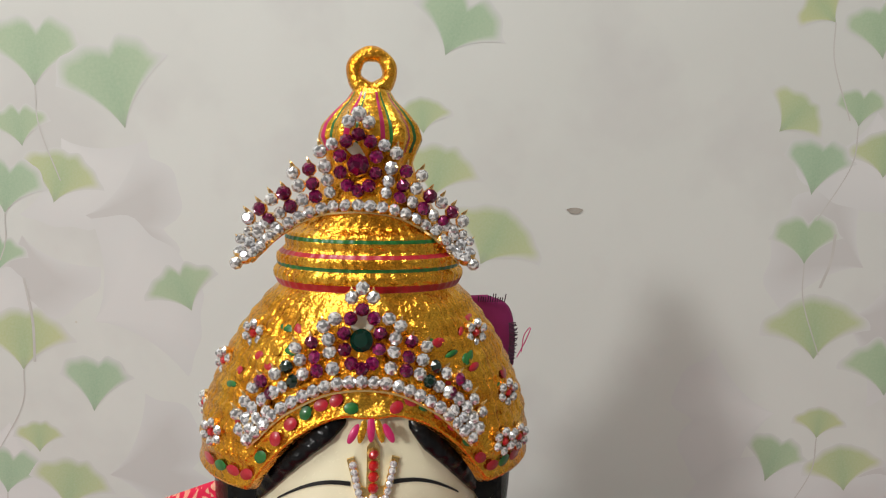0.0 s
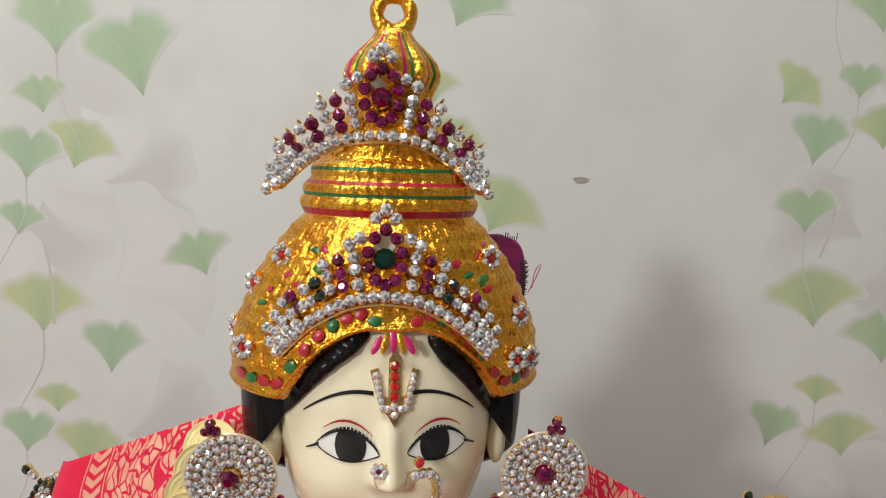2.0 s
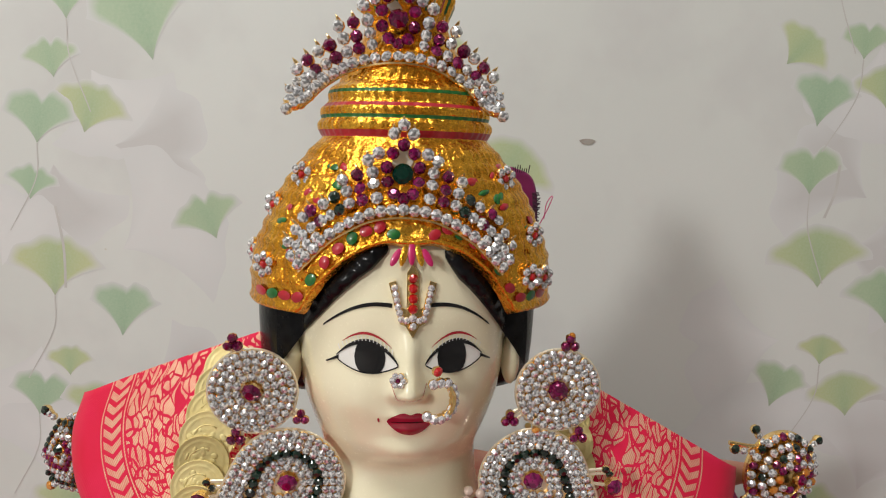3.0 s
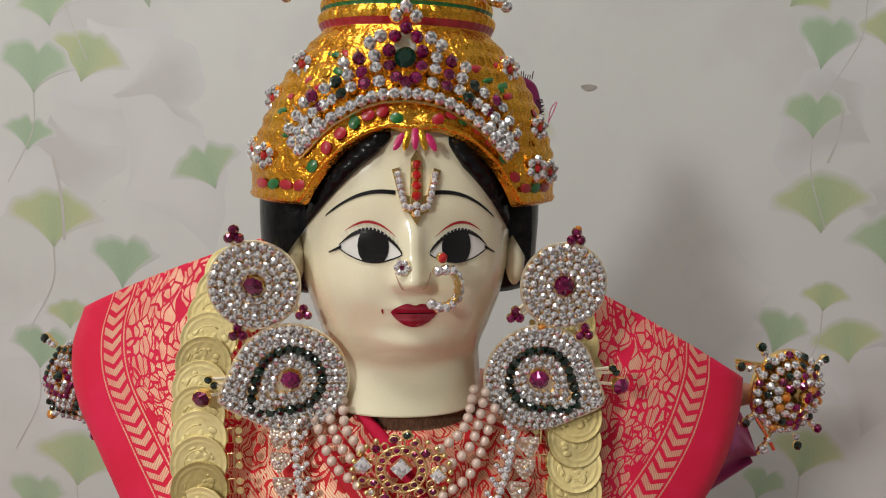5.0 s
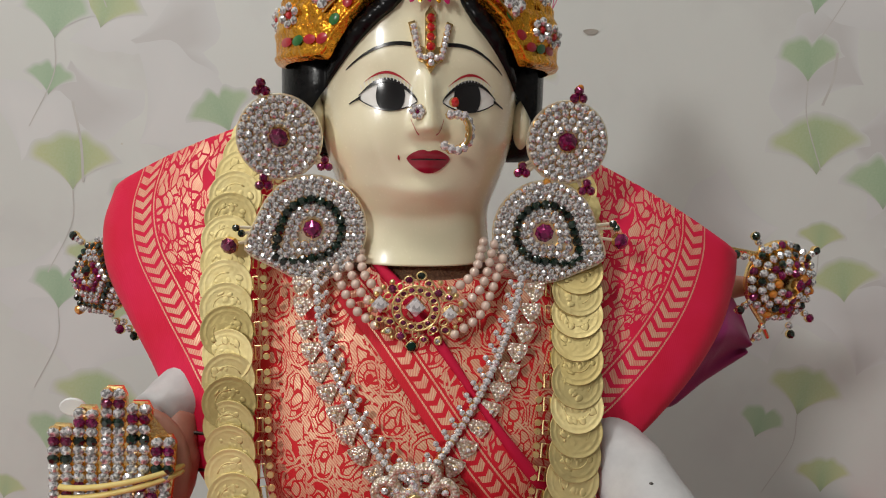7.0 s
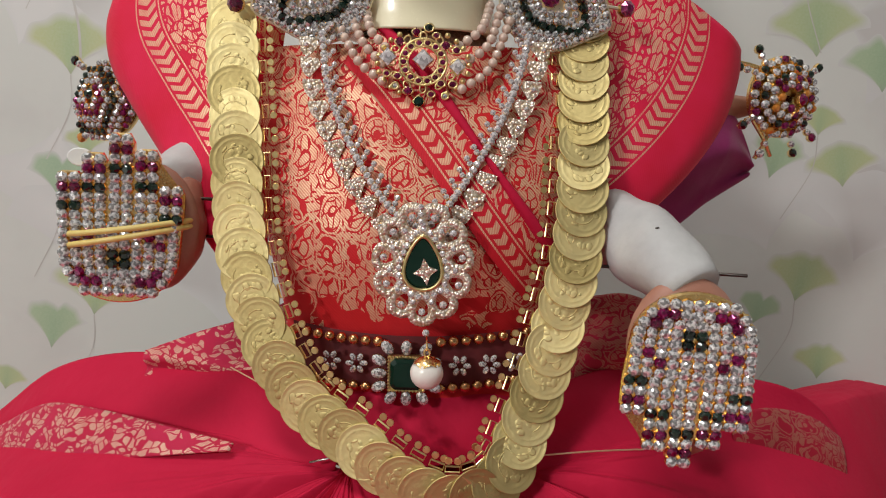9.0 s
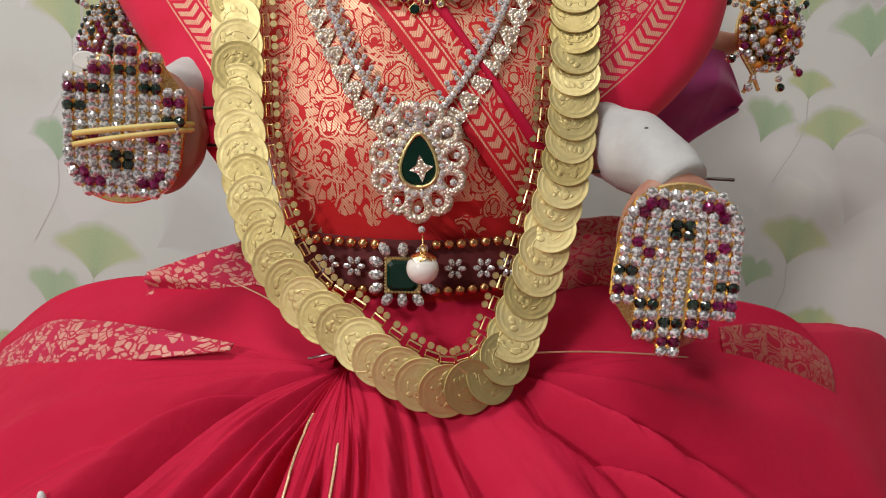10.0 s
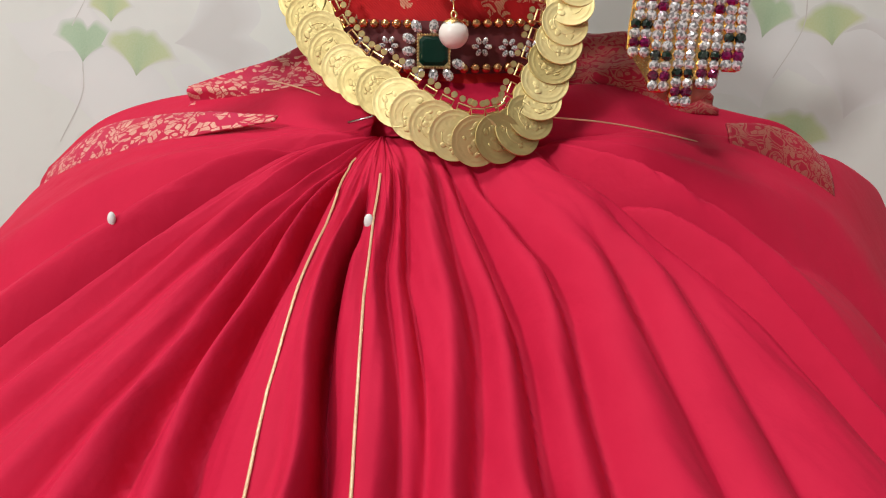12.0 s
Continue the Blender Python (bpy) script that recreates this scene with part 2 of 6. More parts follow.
CRIMSON = make_cloth()
SHOULDER_BROCADE = make_brocade("shoulder_brocade", 290.0, 0.42, (0.0275, 0.0415), (0.68, 0.010, 0.046), fill=0.16, dense=True)
BODICE_BROCADE = make_brocade("bodice_brocade", 235.0, 0.7, None, (0.56, 0.012, 0.016), fill=0.16, plain_below=0.218)
BORDER_BROCADE = make_brocade("border_brocade", 380.0, 0.45, None, (0.50, 0.010, 0.046), (0.76, 0.54, 0.40), 0.38, dense=True)
# brocade whose red and gold are darkened for shade on the right side
SHADED_BROCADE = make_brocade("shaded_brocade", 300.0, 0.6, None, (0.42, 0.008, 0.03), (0.50, 0.22, 0.15), 0.35)
SASH_BROCADE = make_brocade("sash_brocade", 130.0, 1.6, (0.004, 0.013))


def make_wall():
    n = Nodes("printed_wall_panel")
    soft, cloud, fine = n.noise(2.2, 3), n.noise(7.5, 4), n.noise(240, 4)
    base = n.mix(n.ramp(soft, 0.35, 0.65), (0.585, 0.598, 0.570), (0.645, 0.660, 0.633))
    base = n.mix(n.math("MULTIPLY", n.ramp(cloud, 0.52, 0.72), 0.55), base, (0.53, 0.52, 0.515))
    speck = n.node("ShaderNodeTexVoronoi", Scale=9.0)
    n.link(n.coords(), speck.inputs["Vector"])
    base = n.mix(n.math("MULTIPLY", n.math("LESS_THAN", speck.outputs["Distance"], 0.028), 0.35), base, (0.45, 0.38, 0.24))
    n.colour(base)
    n.value("Roughness", 0.55)
    n.bump(fine, 0.08, 0.0006)
    return n.m


def make_leaf_print(name, kind):
    n = Nodes(name)
    r = n.t.nodes.new("ShaderNodeObjectInfo").outputs["Random"]
    uv = n.coords("UV")
    sep = n.t.nodes.new("ShaderNodeSeparateXYZ")
    n.link(uv, sep.inputs[0])
    kind = n.math("ADD", n.math("MULTIPLY", r, 0.3), kind)
    green = n.mix(kind, (0.17, 0.37, 0.17), (0.27, 0.41, 0.11))
    tip = n.mix(kind, (0.27, 0.46, 0.25), (0.50, 0.52, 0.14))
    side = n.math("ADD", n.math("MULTIPLY", n.math("ABSOLUTE", n.math("SUBTRACT", sep.outputs[0], 0.5)), 1.1), n.math("MULTIPLY", sep.outputs[1], 0.45))
    body = n.mix(n.ramp(side, 0.25, 0.95), green, tip)
    body = n.mix(n.math("MULTIPLY", n.ramp(n.noise(26, 4), 0.3, 1.0), 0.5), body, (0.50, 0.57, 0.36))
    body = n.mix(n.math("MULTIPLY", n.ramp(sep.outputs[1], 0.22, 0.0), 0.5), body, (0.20, 0.22, 0.16))
    # rim fades into the wall tone, in place of lens blur
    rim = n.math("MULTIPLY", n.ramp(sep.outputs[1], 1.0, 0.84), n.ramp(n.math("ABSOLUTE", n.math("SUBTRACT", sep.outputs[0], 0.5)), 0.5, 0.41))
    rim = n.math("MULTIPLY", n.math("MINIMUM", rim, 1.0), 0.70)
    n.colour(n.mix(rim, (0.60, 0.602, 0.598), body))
    n.value("Roughness", 0.55)
    return n.m


def make_plain(name, a, b, rough=0.6):
    return simple(name, a, b, rough, 0, 3.0, 0.1, 0.001, 0, 60)


WALL = make_wall()
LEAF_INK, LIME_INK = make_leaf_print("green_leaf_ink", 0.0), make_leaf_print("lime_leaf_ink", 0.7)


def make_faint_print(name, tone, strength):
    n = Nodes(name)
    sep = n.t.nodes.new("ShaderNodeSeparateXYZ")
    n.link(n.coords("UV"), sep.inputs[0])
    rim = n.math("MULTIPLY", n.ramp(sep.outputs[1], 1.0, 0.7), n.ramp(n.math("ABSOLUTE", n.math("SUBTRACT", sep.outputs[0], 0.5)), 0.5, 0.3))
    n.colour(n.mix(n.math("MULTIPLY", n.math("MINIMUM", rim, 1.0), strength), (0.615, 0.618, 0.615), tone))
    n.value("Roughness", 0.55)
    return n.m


# pale printed leaves, tone deepened to put some shade into the wall
PALE_SHADE_INK = make_faint_print("pale_shade_leaf_ink", (0.50, 0.485, 0.475), 0.6)
WHITE_INK = make_faint_print("white_leaf_ink", (0.70, 0.695, 0.685), 0.4)
STEM_INK = simple("stem_ink", (0.49, 0.475, 0.45), (0.55, 0.54, 0.52), 0.55, 0, 30, 0)
SPOT_INK = simple("brown_spot", (0.30, 0.27, 0.23), (0.42, 0.39, 0.35), 0.6)
ROOM_PAINT = make_plain("room_paint", (0.55, 0.53, 0.50), (0.62, 0.60, 0.57))
# darker paint for unseen walls, holds down bounce and reflections
LOW_BOUNCE_PAINT = make_plain("low_bounce_paint", (0.30, 0.29, 0.28), (0.38, 0.37, 0.36))
FLOOR_PAINT = make_plain("stone_floor", (0.36, 0.34, 0.31), (0.44, 0.42, 0.39), 0.4)

# ---- mesh tools ----


def build(name, verts, faces, mats, parent=None, smooth=True, slots=None, uvs=None, label=""):
    me = bpy.data.meshes.new(name)
    me.from_pydata([tuple(v) for v in verts], [], faces)
    for m in (mats if isinstance(mats, (list, tuple)) else [mats]):
        me.materials.append(m)
    if slots is not None:
        me.polygons.foreach_set("material_index", slots)
    me.polygons.foreach_set("use_smooth", [smooth] * len(me.polygons))
    if uvs is not None:
        layer = me.uv_layers.new(name="UVMap")
        idx = np.zeros(len(me.loops), dtype=np.int32)
        me.loops.foreach_get("vertex_index", idx)
        layer.data.foreach_set("uv", np.asarray(uvs, dtype=np.float32)[idx].ravel())
    me.update()
    ob = new(name, me)
    if parent is not None:
        ob.parent = parent
    if label:
        tagged(ob, label)
    return ob


def holder(name, m, label, category, group="", kind=""):
    ob = new(name)
    ob.empty_display_size = 0.01
    ob.matrix_world = m
    return tagged(ob, label, category, group, kind)


class Bag:
    """Collects pieces of one mesh."""

    def __init__(self):
        self.v, self.f, self.s, self.uv = [], [], [], []

    def add(self, verts, faces, slot=0, uv=None):
        k = len(self.v)
        self.v.extend(tuple(map(float, p)) for p in verts)
        self.f.extend(tuple(i + k for i in f) for f in faces)
        self.s.extend([slot] * len(faces))
        self.uv.extend(uv if uv is not None else [(0.0, 0.0)] * len(verts))

    def grid(self, rows, slot=0, closed=False, uv=None, slot_of=None):
        n, m = len(rows), len(rows[0])
        k = len(self.v)
        for r in rows:
            self.v.extend(tuple(map(float, p)) for p in r)
        self.uv.extend([q for r in uv for q in r] if uv is not None else [(0.0, 0.0)] * (n * m))
        for i in range(n - 1):
            for j in range(m if closed else m - 1):
                j2 = (j + 1) % m
                self.f.append((k + i * m + j, k + i * m + j2, k + (i + 1) * m + j2, k + (i + 1) * m + j))
                self.s.append(slot_of(i, j) if slot_of else slot)

    def tube(self, pts, radius, sides=8, slot=0, closed=False):
        pts = [Vector(p) for p in pts]
        rows = []
        n = len(pts)
        for i, p in enumerate(pts):
            a, b = pts[(i - 1) % n if closed else max(i - 1, 0)], pts[(i + 1) % n if closed else min(i + 1, n - 1)]
            d = (b - a).normalized()
            side = d.cross(Vector((0.0, 1.0, 0.02))).normalized()
            up = side.cross(d)
            r = radius(i / max(1, n - 1)) if callable(radius) else radius
            rows.append([p + side * (r * math.cos(2 * math.pi * q / sides)) + up * (r * math.sin(2 * math.pi * q / sides)) for q in range(sides)])
        if closed:
            rows.append(rows[0])
        self.grid(rows, slot, True)
        if not closed:
            k = len(self.v)
            self.f.append(tuple(range(k - n * sides, k - n * sides + sides)))
            self.f.append(tuple(range(k - 1, k - sides - 1, -1)))
            self.s.extend([slot, slot])

    def ball(self, c, rx, ry=None, rz=None, seg=12, rings=8, slot=0):
        ry, rz = ry or rx, rz or rx
        rows = []
        for i in range(rings + 1):
            a = math.pi * i / rings
            s, z = max(math.sin(a), 0.001), math.cos(a)
            rows.append([(c[0] + rx * s * math.cos(2 * math.pi * j / seg), c[1] + ry * s * math.sin(2 * math.pi * j / seg), c[2] + rz * z) for j in range(seg)])
        self.grid(rows[::-1], slot, True)

    def prism(self, outline, y0, y1, slot=0, bevel=0.0):
        """A plate in the xz plane from depth y0 (front) to y1 (back), outline counter-clockwise as (x, z)."""
        n, k = len(outline), len(self.v)
        cx, cz = sum(p[0] for p in outline) / n, sum(p[1] for p in outline) / n
        shrink = lambda p: (cx + (p[0] - cx) * (1 - bevel), cz + (p[1] - cz) * (1 - bevel))
        front = [shrink(p) for p in outline]
        rim = (y1 - y0) * 0.35
        self.v.extend((p[0], y0, p[1]) for p in front)
        self.v.extend((p[0], y0 + rim, p[1]) for p in outline)
        self.v.extend((p[0], y1, p[1]) for p in outline)
        self.uv.extend([(0.0, 0.0)] * (3 * n))
        self.f.append(tuple(range(k, k + n)))
        self.f.append(tuple(range(k + 3 * n - 1, k + 2 * n - 1, -1)))
        for layer in (0, 1):
            o = k + layer * n
            for i in range(n):
                j = (i + 1) % n
                self.f.append((o + j, o + i, o + n + i, o + n + j))
        self.s.extend([slot] * (2 + 2 * n))

    def make(self, name, mats, parent=None, smooth=True, label=""):
        return build(name, self.v, self.f, mats, parent, smooth, self.s, self.uv, label)


def spline(xs, ys, x):
    """Catmull-Rom through given knots."""
    xs, ys = list(xs), list(ys)
    if x <= xs[0]:
        return ys[0]
    if x >= xs[-1]:
        return ys[-1]
    i = max(k for k in range(len(xs) - 1) if xs[k] <= x)
    t = (x - xs[i]) / (xs[i + 1] - xs[i])
    p1, p2 = ys[i], ys[i + 1]
    h = xs[i + 1] - xs[i]
    m1 = (p2 - ys[i - 1]) / (xs[i + 1] - xs[i - 1]) * h if i > 0 else p2 - p1
    m2 = (ys[i + 2] - p1) / (xs[i + 2] - xs[i]) * h if i + 2 < len(xs) else p2 - p1
    return (2 * t ** 3 - 3 * t ** 2 + 1) * p1 + (t ** 3 - 2 * t ** 2 + t) * m1 + (-2 * t ** 3 + 3 * t ** 2) * p2 + (t ** 3 - t ** 2) * m2


def along(pts, n):
    """n points evenly spaced on a smooth line through pts."""
    pts = [Vector(p) for p in pts]
    ks = list(range(len(pts)))
    dense = [Vector([spline(ks, [p[c] for p in pts], t) for c in range(len(pts[0]))]) for t in np.linspace(0, ks[-1], 40 * len(pts))]
    length = [0.0]
    for a, b in zip(dense, dense[1:]):
        length.append(length[-1] + (b - a).length)
    out = []
    for s in np.linspace(0, length[-1], n):
        i = min(max(np.searchsorted(length, s) - 1, 0), len(dense) - 2)
        f = (s - length[i]) / max(1e-9, length[i + 1] - length[i])
        out.append(dense[i].lerp(dense[i + 1], f))
    return out


def bump2(a, sa, b, sb):
    return math.exp(-(a / sa) ** 2 - (b / sb) ** 2)


# cut stone: table, crown facets, girdle; axis along -y, radius 1
def cup_faces(v, f, sides, long):
    """A gilt cup under the girdle; returns how many faces it adds."""
    k = len(v)
    for r, y in ((1.03, -0.05), (1.06, 0.25), (0.85, 0.85)):
        for i in range(sides):
            a = 2 * math.pi * i / sides
            v.append((r * math.cos(a), y, r * long * math.sin(a)))
    count = 0
    for layer in (0, 1):
        for i in range(sides):
            j = (i + 1) % sides
            f.append((k + layer * sides + i, k + layer * sides + j, k + (layer + 1) * sides + j, k + (layer + 1) * sides + i))
            count += 1
    for i in range(sides):
        j = (i + 1) % sides
        f.append((sides + i, sides + j, k + j, k + i))
        count += 1
    return count


def stone_mesh(name, material, sides=8, table=0.46, height=0.85, long=1.0):
    v, f = [], []
    for r, y, turn in ((table, -height, 0.5), (1.0, -0.28, 0.0), (1.0, 0.15, 0.0)):
        for i in range(sides):
            a = 2 * math.pi * (i + turn) / sides
            v.append((r * math.cos(a), y, r * long * math.sin(a)))
    f.append(tuple(range(sides)))
    for i in range(sides):
        j = (i + 1) % sides
        f.append((i, sides + j, j))
        f.append((i, sides + i, sides + j))
        f.append((sides + i, 2 * sides + i, 2 * sides + j, sides + j))
    extra = cup_faces(v, f, sides, long)
    me = bpy.data.meshes.new(name)
    me.from_pydata(v, [], f)
    me.materials.append(material)
    me.materials.append(SETTING)
    for poly in list(me.polygons)[-extra:]:
        poly.material_index = 1
    bm = bmesh.new()
    bm.from_mesh(me)
    bmesh.ops.recalc_face_normals(bm, faces=bm.faces)
    bm.to_mesh(me)
    bm.free()
    return me


STONES = {
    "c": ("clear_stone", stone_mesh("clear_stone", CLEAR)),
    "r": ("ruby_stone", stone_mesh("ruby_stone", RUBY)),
    "g": ("dark_green_stone", stone_mesh("dark_green_stone", GREEN_STONE)),
    "e": ("emerald_stone", stone_mesh("emerald_stone", EMERALD, 12, 0.6, 0.6)),
    "b": ("red_stone", stone_mesh("red_stone", RED_STONE)),
    "o": ("amber_stone", stone_mesh("amber_stone", ORANGE_STONE)),
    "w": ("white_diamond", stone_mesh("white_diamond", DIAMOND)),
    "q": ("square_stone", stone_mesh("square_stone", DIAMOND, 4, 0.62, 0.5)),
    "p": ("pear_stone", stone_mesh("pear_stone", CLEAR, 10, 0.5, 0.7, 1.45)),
}
RNG = random.Random(7)


def set_stone(parent, kind, place, r, normal=(0, -1, 0), tilt=13.0, turn=None):
    """One stone as a part of a jewel, facing normal with a slight random tilt."""
    name, me = STONES[kind]
    ob = new(name, me)
    ob.parent = parent
    q = Vector((0, -1, 0)).rotation_difference(Vector(normal))
    spin = RNG.uniform(0, 360) if turn is None else turn
    wob = Euler([radians(RNG.uniform(-tilt, tilt)), radians(spin), radians(RNG.uniform(-tilt, tilt))], "YXZ")
    ob.matrix_basis = Matrix.LocRotScale(place, q @ wob.to_quaternion(), (r, r, r))
    return ob


def jewel(name, m, label, category, items, depth=lambda x, z: 0.0, plates=(), claws=(), group="", plate_y=(0.0006, 0.0022), turn_normals=True, extra=None, metal=None):
    thing = holder(name, m, label, category, group)
    bag = Bag()
    for outline in plates:
        bag.prism(outline, plate_y[0], plate_y[1], 0, 0.02)
    for (x, z, dx, dz) in claws:
        y = depth(x, z)
        tip = Bag()
        tip.tube([(x, y, z), (x + dx * 0.6, y - 0.0004, z + dz * 0.6), (x + dx, y, z + dz)], lambda t: 0.0009 * (1.05 - t), 6)
        tip.make("claw", [SETTING], thing, False)
    if extra:
        extra(bag)
    if bag.v:
        bag.make("setting", [metal or SETTING], thing, False)
    for x, z, r, kind in items:
        e = 0.0015
        normal = Vector((-(depth(x + e, z) - depth(x - e, z)) / (2 * e) * -1.0, -1.0, (depth(x, z + e) - depth(x, z - e)) / (2 * e))) if turn_normals else Vector((0, -1, 0))
        set_stone(thing, kind, (x, depth(x, z) - 0.0001, z), r, normal.normalized())
    return thing

# ---- room ----


def slab(name, x0, x1, y0, y1, z0, z1, material, label, category):
    v = [(x, y, z) for x in (x0, x1) for y in (y0, y1) for z in (z0, z1)]
    f = [(0, 1, 3, 2), (4, 6, 7, 5), (0, 4, 5, 1), (2, 3, 7, 6), (0, 2, 6, 4), (1, 5, 7, 3)]
    return tagged(build(name, v, f, material, None, False), label, category, "", "structure")


wall_back = slab("wall_north", -2.6, 2.2, 0.820, 0.92, -0.02, 2.45, WALL, "pale grey wall panel printed with green ginkgo leaves", "wall")
# unseen walls and ceiling added to close the room and bounce light
slab("wall_south", -2.6, 2.2, -3.3, -3.2, -0.02, 2.45, LOW_BOUNCE_PAINT, "plain added room wall, out of view", "wall")
slab("wall_west", -2.7, -2.6, -3.3, 0.92, -0.02, 2.45, ROOM_PAINT, "plain added room wall, out of view", "wall")
slab("wall_east", 2.2, 2.3, -3.3, 0.92, -0.02, 2.45, LOW_BOUNCE_PAINT, "plain added room wall, out of view", "wall")
slab("ceiling", -2.7, 2.3, -3.3, 0.92, 2.45, 2.55, ROOM_PAINT, "plain added white ceiling, out of view", "ceiling")
slab("floor", -2.7, 2.3, -3.3, 0.92, -0.10, -0.02, FLOOR_PAINT, "grey stone floor under the idol", "floor")


def ginkgo(size, spread, notch, seed):
    """A printed ginkgo leaf: a fan from its stalk with a notched, wavy rim."""
    rng = random.Random(seed)
    bag = Bag()
    rows, uv = [], []
    k1, k2 = rng.uniform(0, 6), rng.uniform(0, 6)
    for i in range(9):
        s = i / 8
        row, row_uv = [], []
        for j in range(33):
            a = (j / 32 * 2 - 1)
            rim = 1.0 - notch * math.exp(-((a - 0.08) / 0.10) ** 2) + 0.035 * math.sin(7 * a + k1) + 0.02 * math.sin(15 * a + k2) - 0.09 * abs(a) ** 3
            ang = a * spread * (0.45 + 0.55 * s ** 0.7)
            r = size * s * rim
            row.append((r * math.sin(ang), 0.0, r * math.cos(ang)))
            row_uv.append((j / 32, s))
        rows.append(row)
        uv.append(row_uv)
    bag.grid(rows[::-1], 0, False, uv[::-1])
    return bag


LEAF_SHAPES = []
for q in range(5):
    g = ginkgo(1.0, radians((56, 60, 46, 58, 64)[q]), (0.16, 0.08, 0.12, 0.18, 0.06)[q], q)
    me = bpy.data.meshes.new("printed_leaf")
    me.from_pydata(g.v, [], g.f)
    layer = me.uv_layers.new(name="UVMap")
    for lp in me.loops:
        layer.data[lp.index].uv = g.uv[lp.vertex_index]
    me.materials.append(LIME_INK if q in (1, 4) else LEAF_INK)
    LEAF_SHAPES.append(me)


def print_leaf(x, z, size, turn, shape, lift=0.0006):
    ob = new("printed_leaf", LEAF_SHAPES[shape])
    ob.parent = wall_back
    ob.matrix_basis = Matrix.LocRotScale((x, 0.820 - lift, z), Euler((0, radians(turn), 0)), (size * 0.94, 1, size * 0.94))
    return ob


# stalk place x, z, size, turn clockwise from upright, shape
LEAVES_WEST = [
    (-0.357, 0.616, 0.068, 0, 0), (-0.276, 0.580, 0.088, -14, 2), (-0.371, 0.562, 0.041, -8, 3), (-0.390, 0.500, 0.056, 6, 0),
    (-0.344, 0.511, 0.054, 16, 1), (-0.399, 0.446, 0.037, 8, 3), (-0.379, 0.352, 0.065, 2, 1), (-0.313, 0.313, 0.059, 4, 2),
    (-0.367, 0.271, 0.034, 0, 1), (-0.400, 0.229, 0.050, 8, 0), (-0.343, 0.215, 0.056, 12, 1), (-0.218, 0.413, 0.050, -22, 3),
    (-0.369, 0.105, 0.067, 10, 4),
    (-0.417, 0.067, 0.057, 10, 2), (-0.470, 0.020, 0.031, 12, 4),
]
LEAVES_EAST = [
    (0.356, 0.687, 0.038, -42, 1), (0.400, 0.656, 0.054, -12, 2), (0.314, 0.591, 0.044, 42, 1), (0.384, 0.597, 0.037, 2, 0),
    (0.347, 0.535, 0.055, 8, 2), (0.410, 0.552, 0.045, 0, 4), (0.346, 0.472, 0.049, -2, 0), (0.362, 0.383, 0.065, -4, 4),
    (0.430, 0.350, 0.059, -4, 3), (0.371, 0.307, 0.033, 4, 4), (0.326, 0.263, 0.051, 16, 2), (0.401, 0.256, 0.050, -8, 4),
    (0.364, 0.137, 0.058, 12, 1), (0.323, 0.112, 0.039, 16, 0),
    (0.395, 0.054, 0.043, 2, 1),
]
LEAVES_MIDDLE = [
    (0.013, 0.651, 0.064, 22, 0), (-0.005, 0.582, 0.035, -4, 4), (0.004, 0.524, 0.054, 12, 1), (0.050, 0.464, 0.061, 26, 4),
]
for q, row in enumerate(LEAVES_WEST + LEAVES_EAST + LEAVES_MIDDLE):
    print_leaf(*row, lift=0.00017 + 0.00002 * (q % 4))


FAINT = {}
for ink in (PALE_SHADE_INK, WHITE_INK):
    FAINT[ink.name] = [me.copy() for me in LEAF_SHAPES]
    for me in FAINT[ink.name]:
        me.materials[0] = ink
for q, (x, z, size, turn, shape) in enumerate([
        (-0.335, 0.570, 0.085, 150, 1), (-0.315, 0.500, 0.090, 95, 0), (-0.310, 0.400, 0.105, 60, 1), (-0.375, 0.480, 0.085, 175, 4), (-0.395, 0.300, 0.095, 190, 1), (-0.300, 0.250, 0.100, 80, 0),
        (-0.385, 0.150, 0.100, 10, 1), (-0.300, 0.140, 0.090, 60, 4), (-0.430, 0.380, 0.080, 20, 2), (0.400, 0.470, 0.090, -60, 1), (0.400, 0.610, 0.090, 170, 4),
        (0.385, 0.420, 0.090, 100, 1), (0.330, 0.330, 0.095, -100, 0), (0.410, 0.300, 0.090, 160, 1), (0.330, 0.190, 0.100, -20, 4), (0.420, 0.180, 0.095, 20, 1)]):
    ob = new("faint_printed_leaf", FAINT[(PALE_SHADE_INK if q % 2 else WHITE_INK).name][shape])
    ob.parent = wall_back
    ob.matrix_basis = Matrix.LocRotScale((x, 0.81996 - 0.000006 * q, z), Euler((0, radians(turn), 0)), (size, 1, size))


def stem(pts, r=0.0006):
    bag = Bag()
    depth = 0.81975 - 0.000003 * (sum(1 for c in wall_back.children if c.name.startswith("printed_stem")))
    line = along(pts, 16)
    left = [(p[0] - r, depth, p[1]) for p in line]
    right = [(p[0] + r, depth, p[1]) for p in line]
    bag.grid([left, right])
    bag.make("printed_stem", [STEM_INK], wall_back, False)


for x, z, size, turn, shape in LEAVES_WEST[::3] + LEAVES_EAST[::3]:
    k = 0.03 if turn > 0 else -0.02
    stem([(x, z), (x - 0.1 * k, z - 0.035), (x - k, z - 0.085)])
for x0, x1, z0, z1 in ((-0.375, -0.368, 0.44, 0.36), (0.372, 0.362, 0.50, 0.45)):
    stem([(x0, z0), ((x0 + x1) / 2 + 0.003, (z0 + z1) / 2), (x1, z1)], 0.0013)

# one smudge on the panel
smudge = Bag()
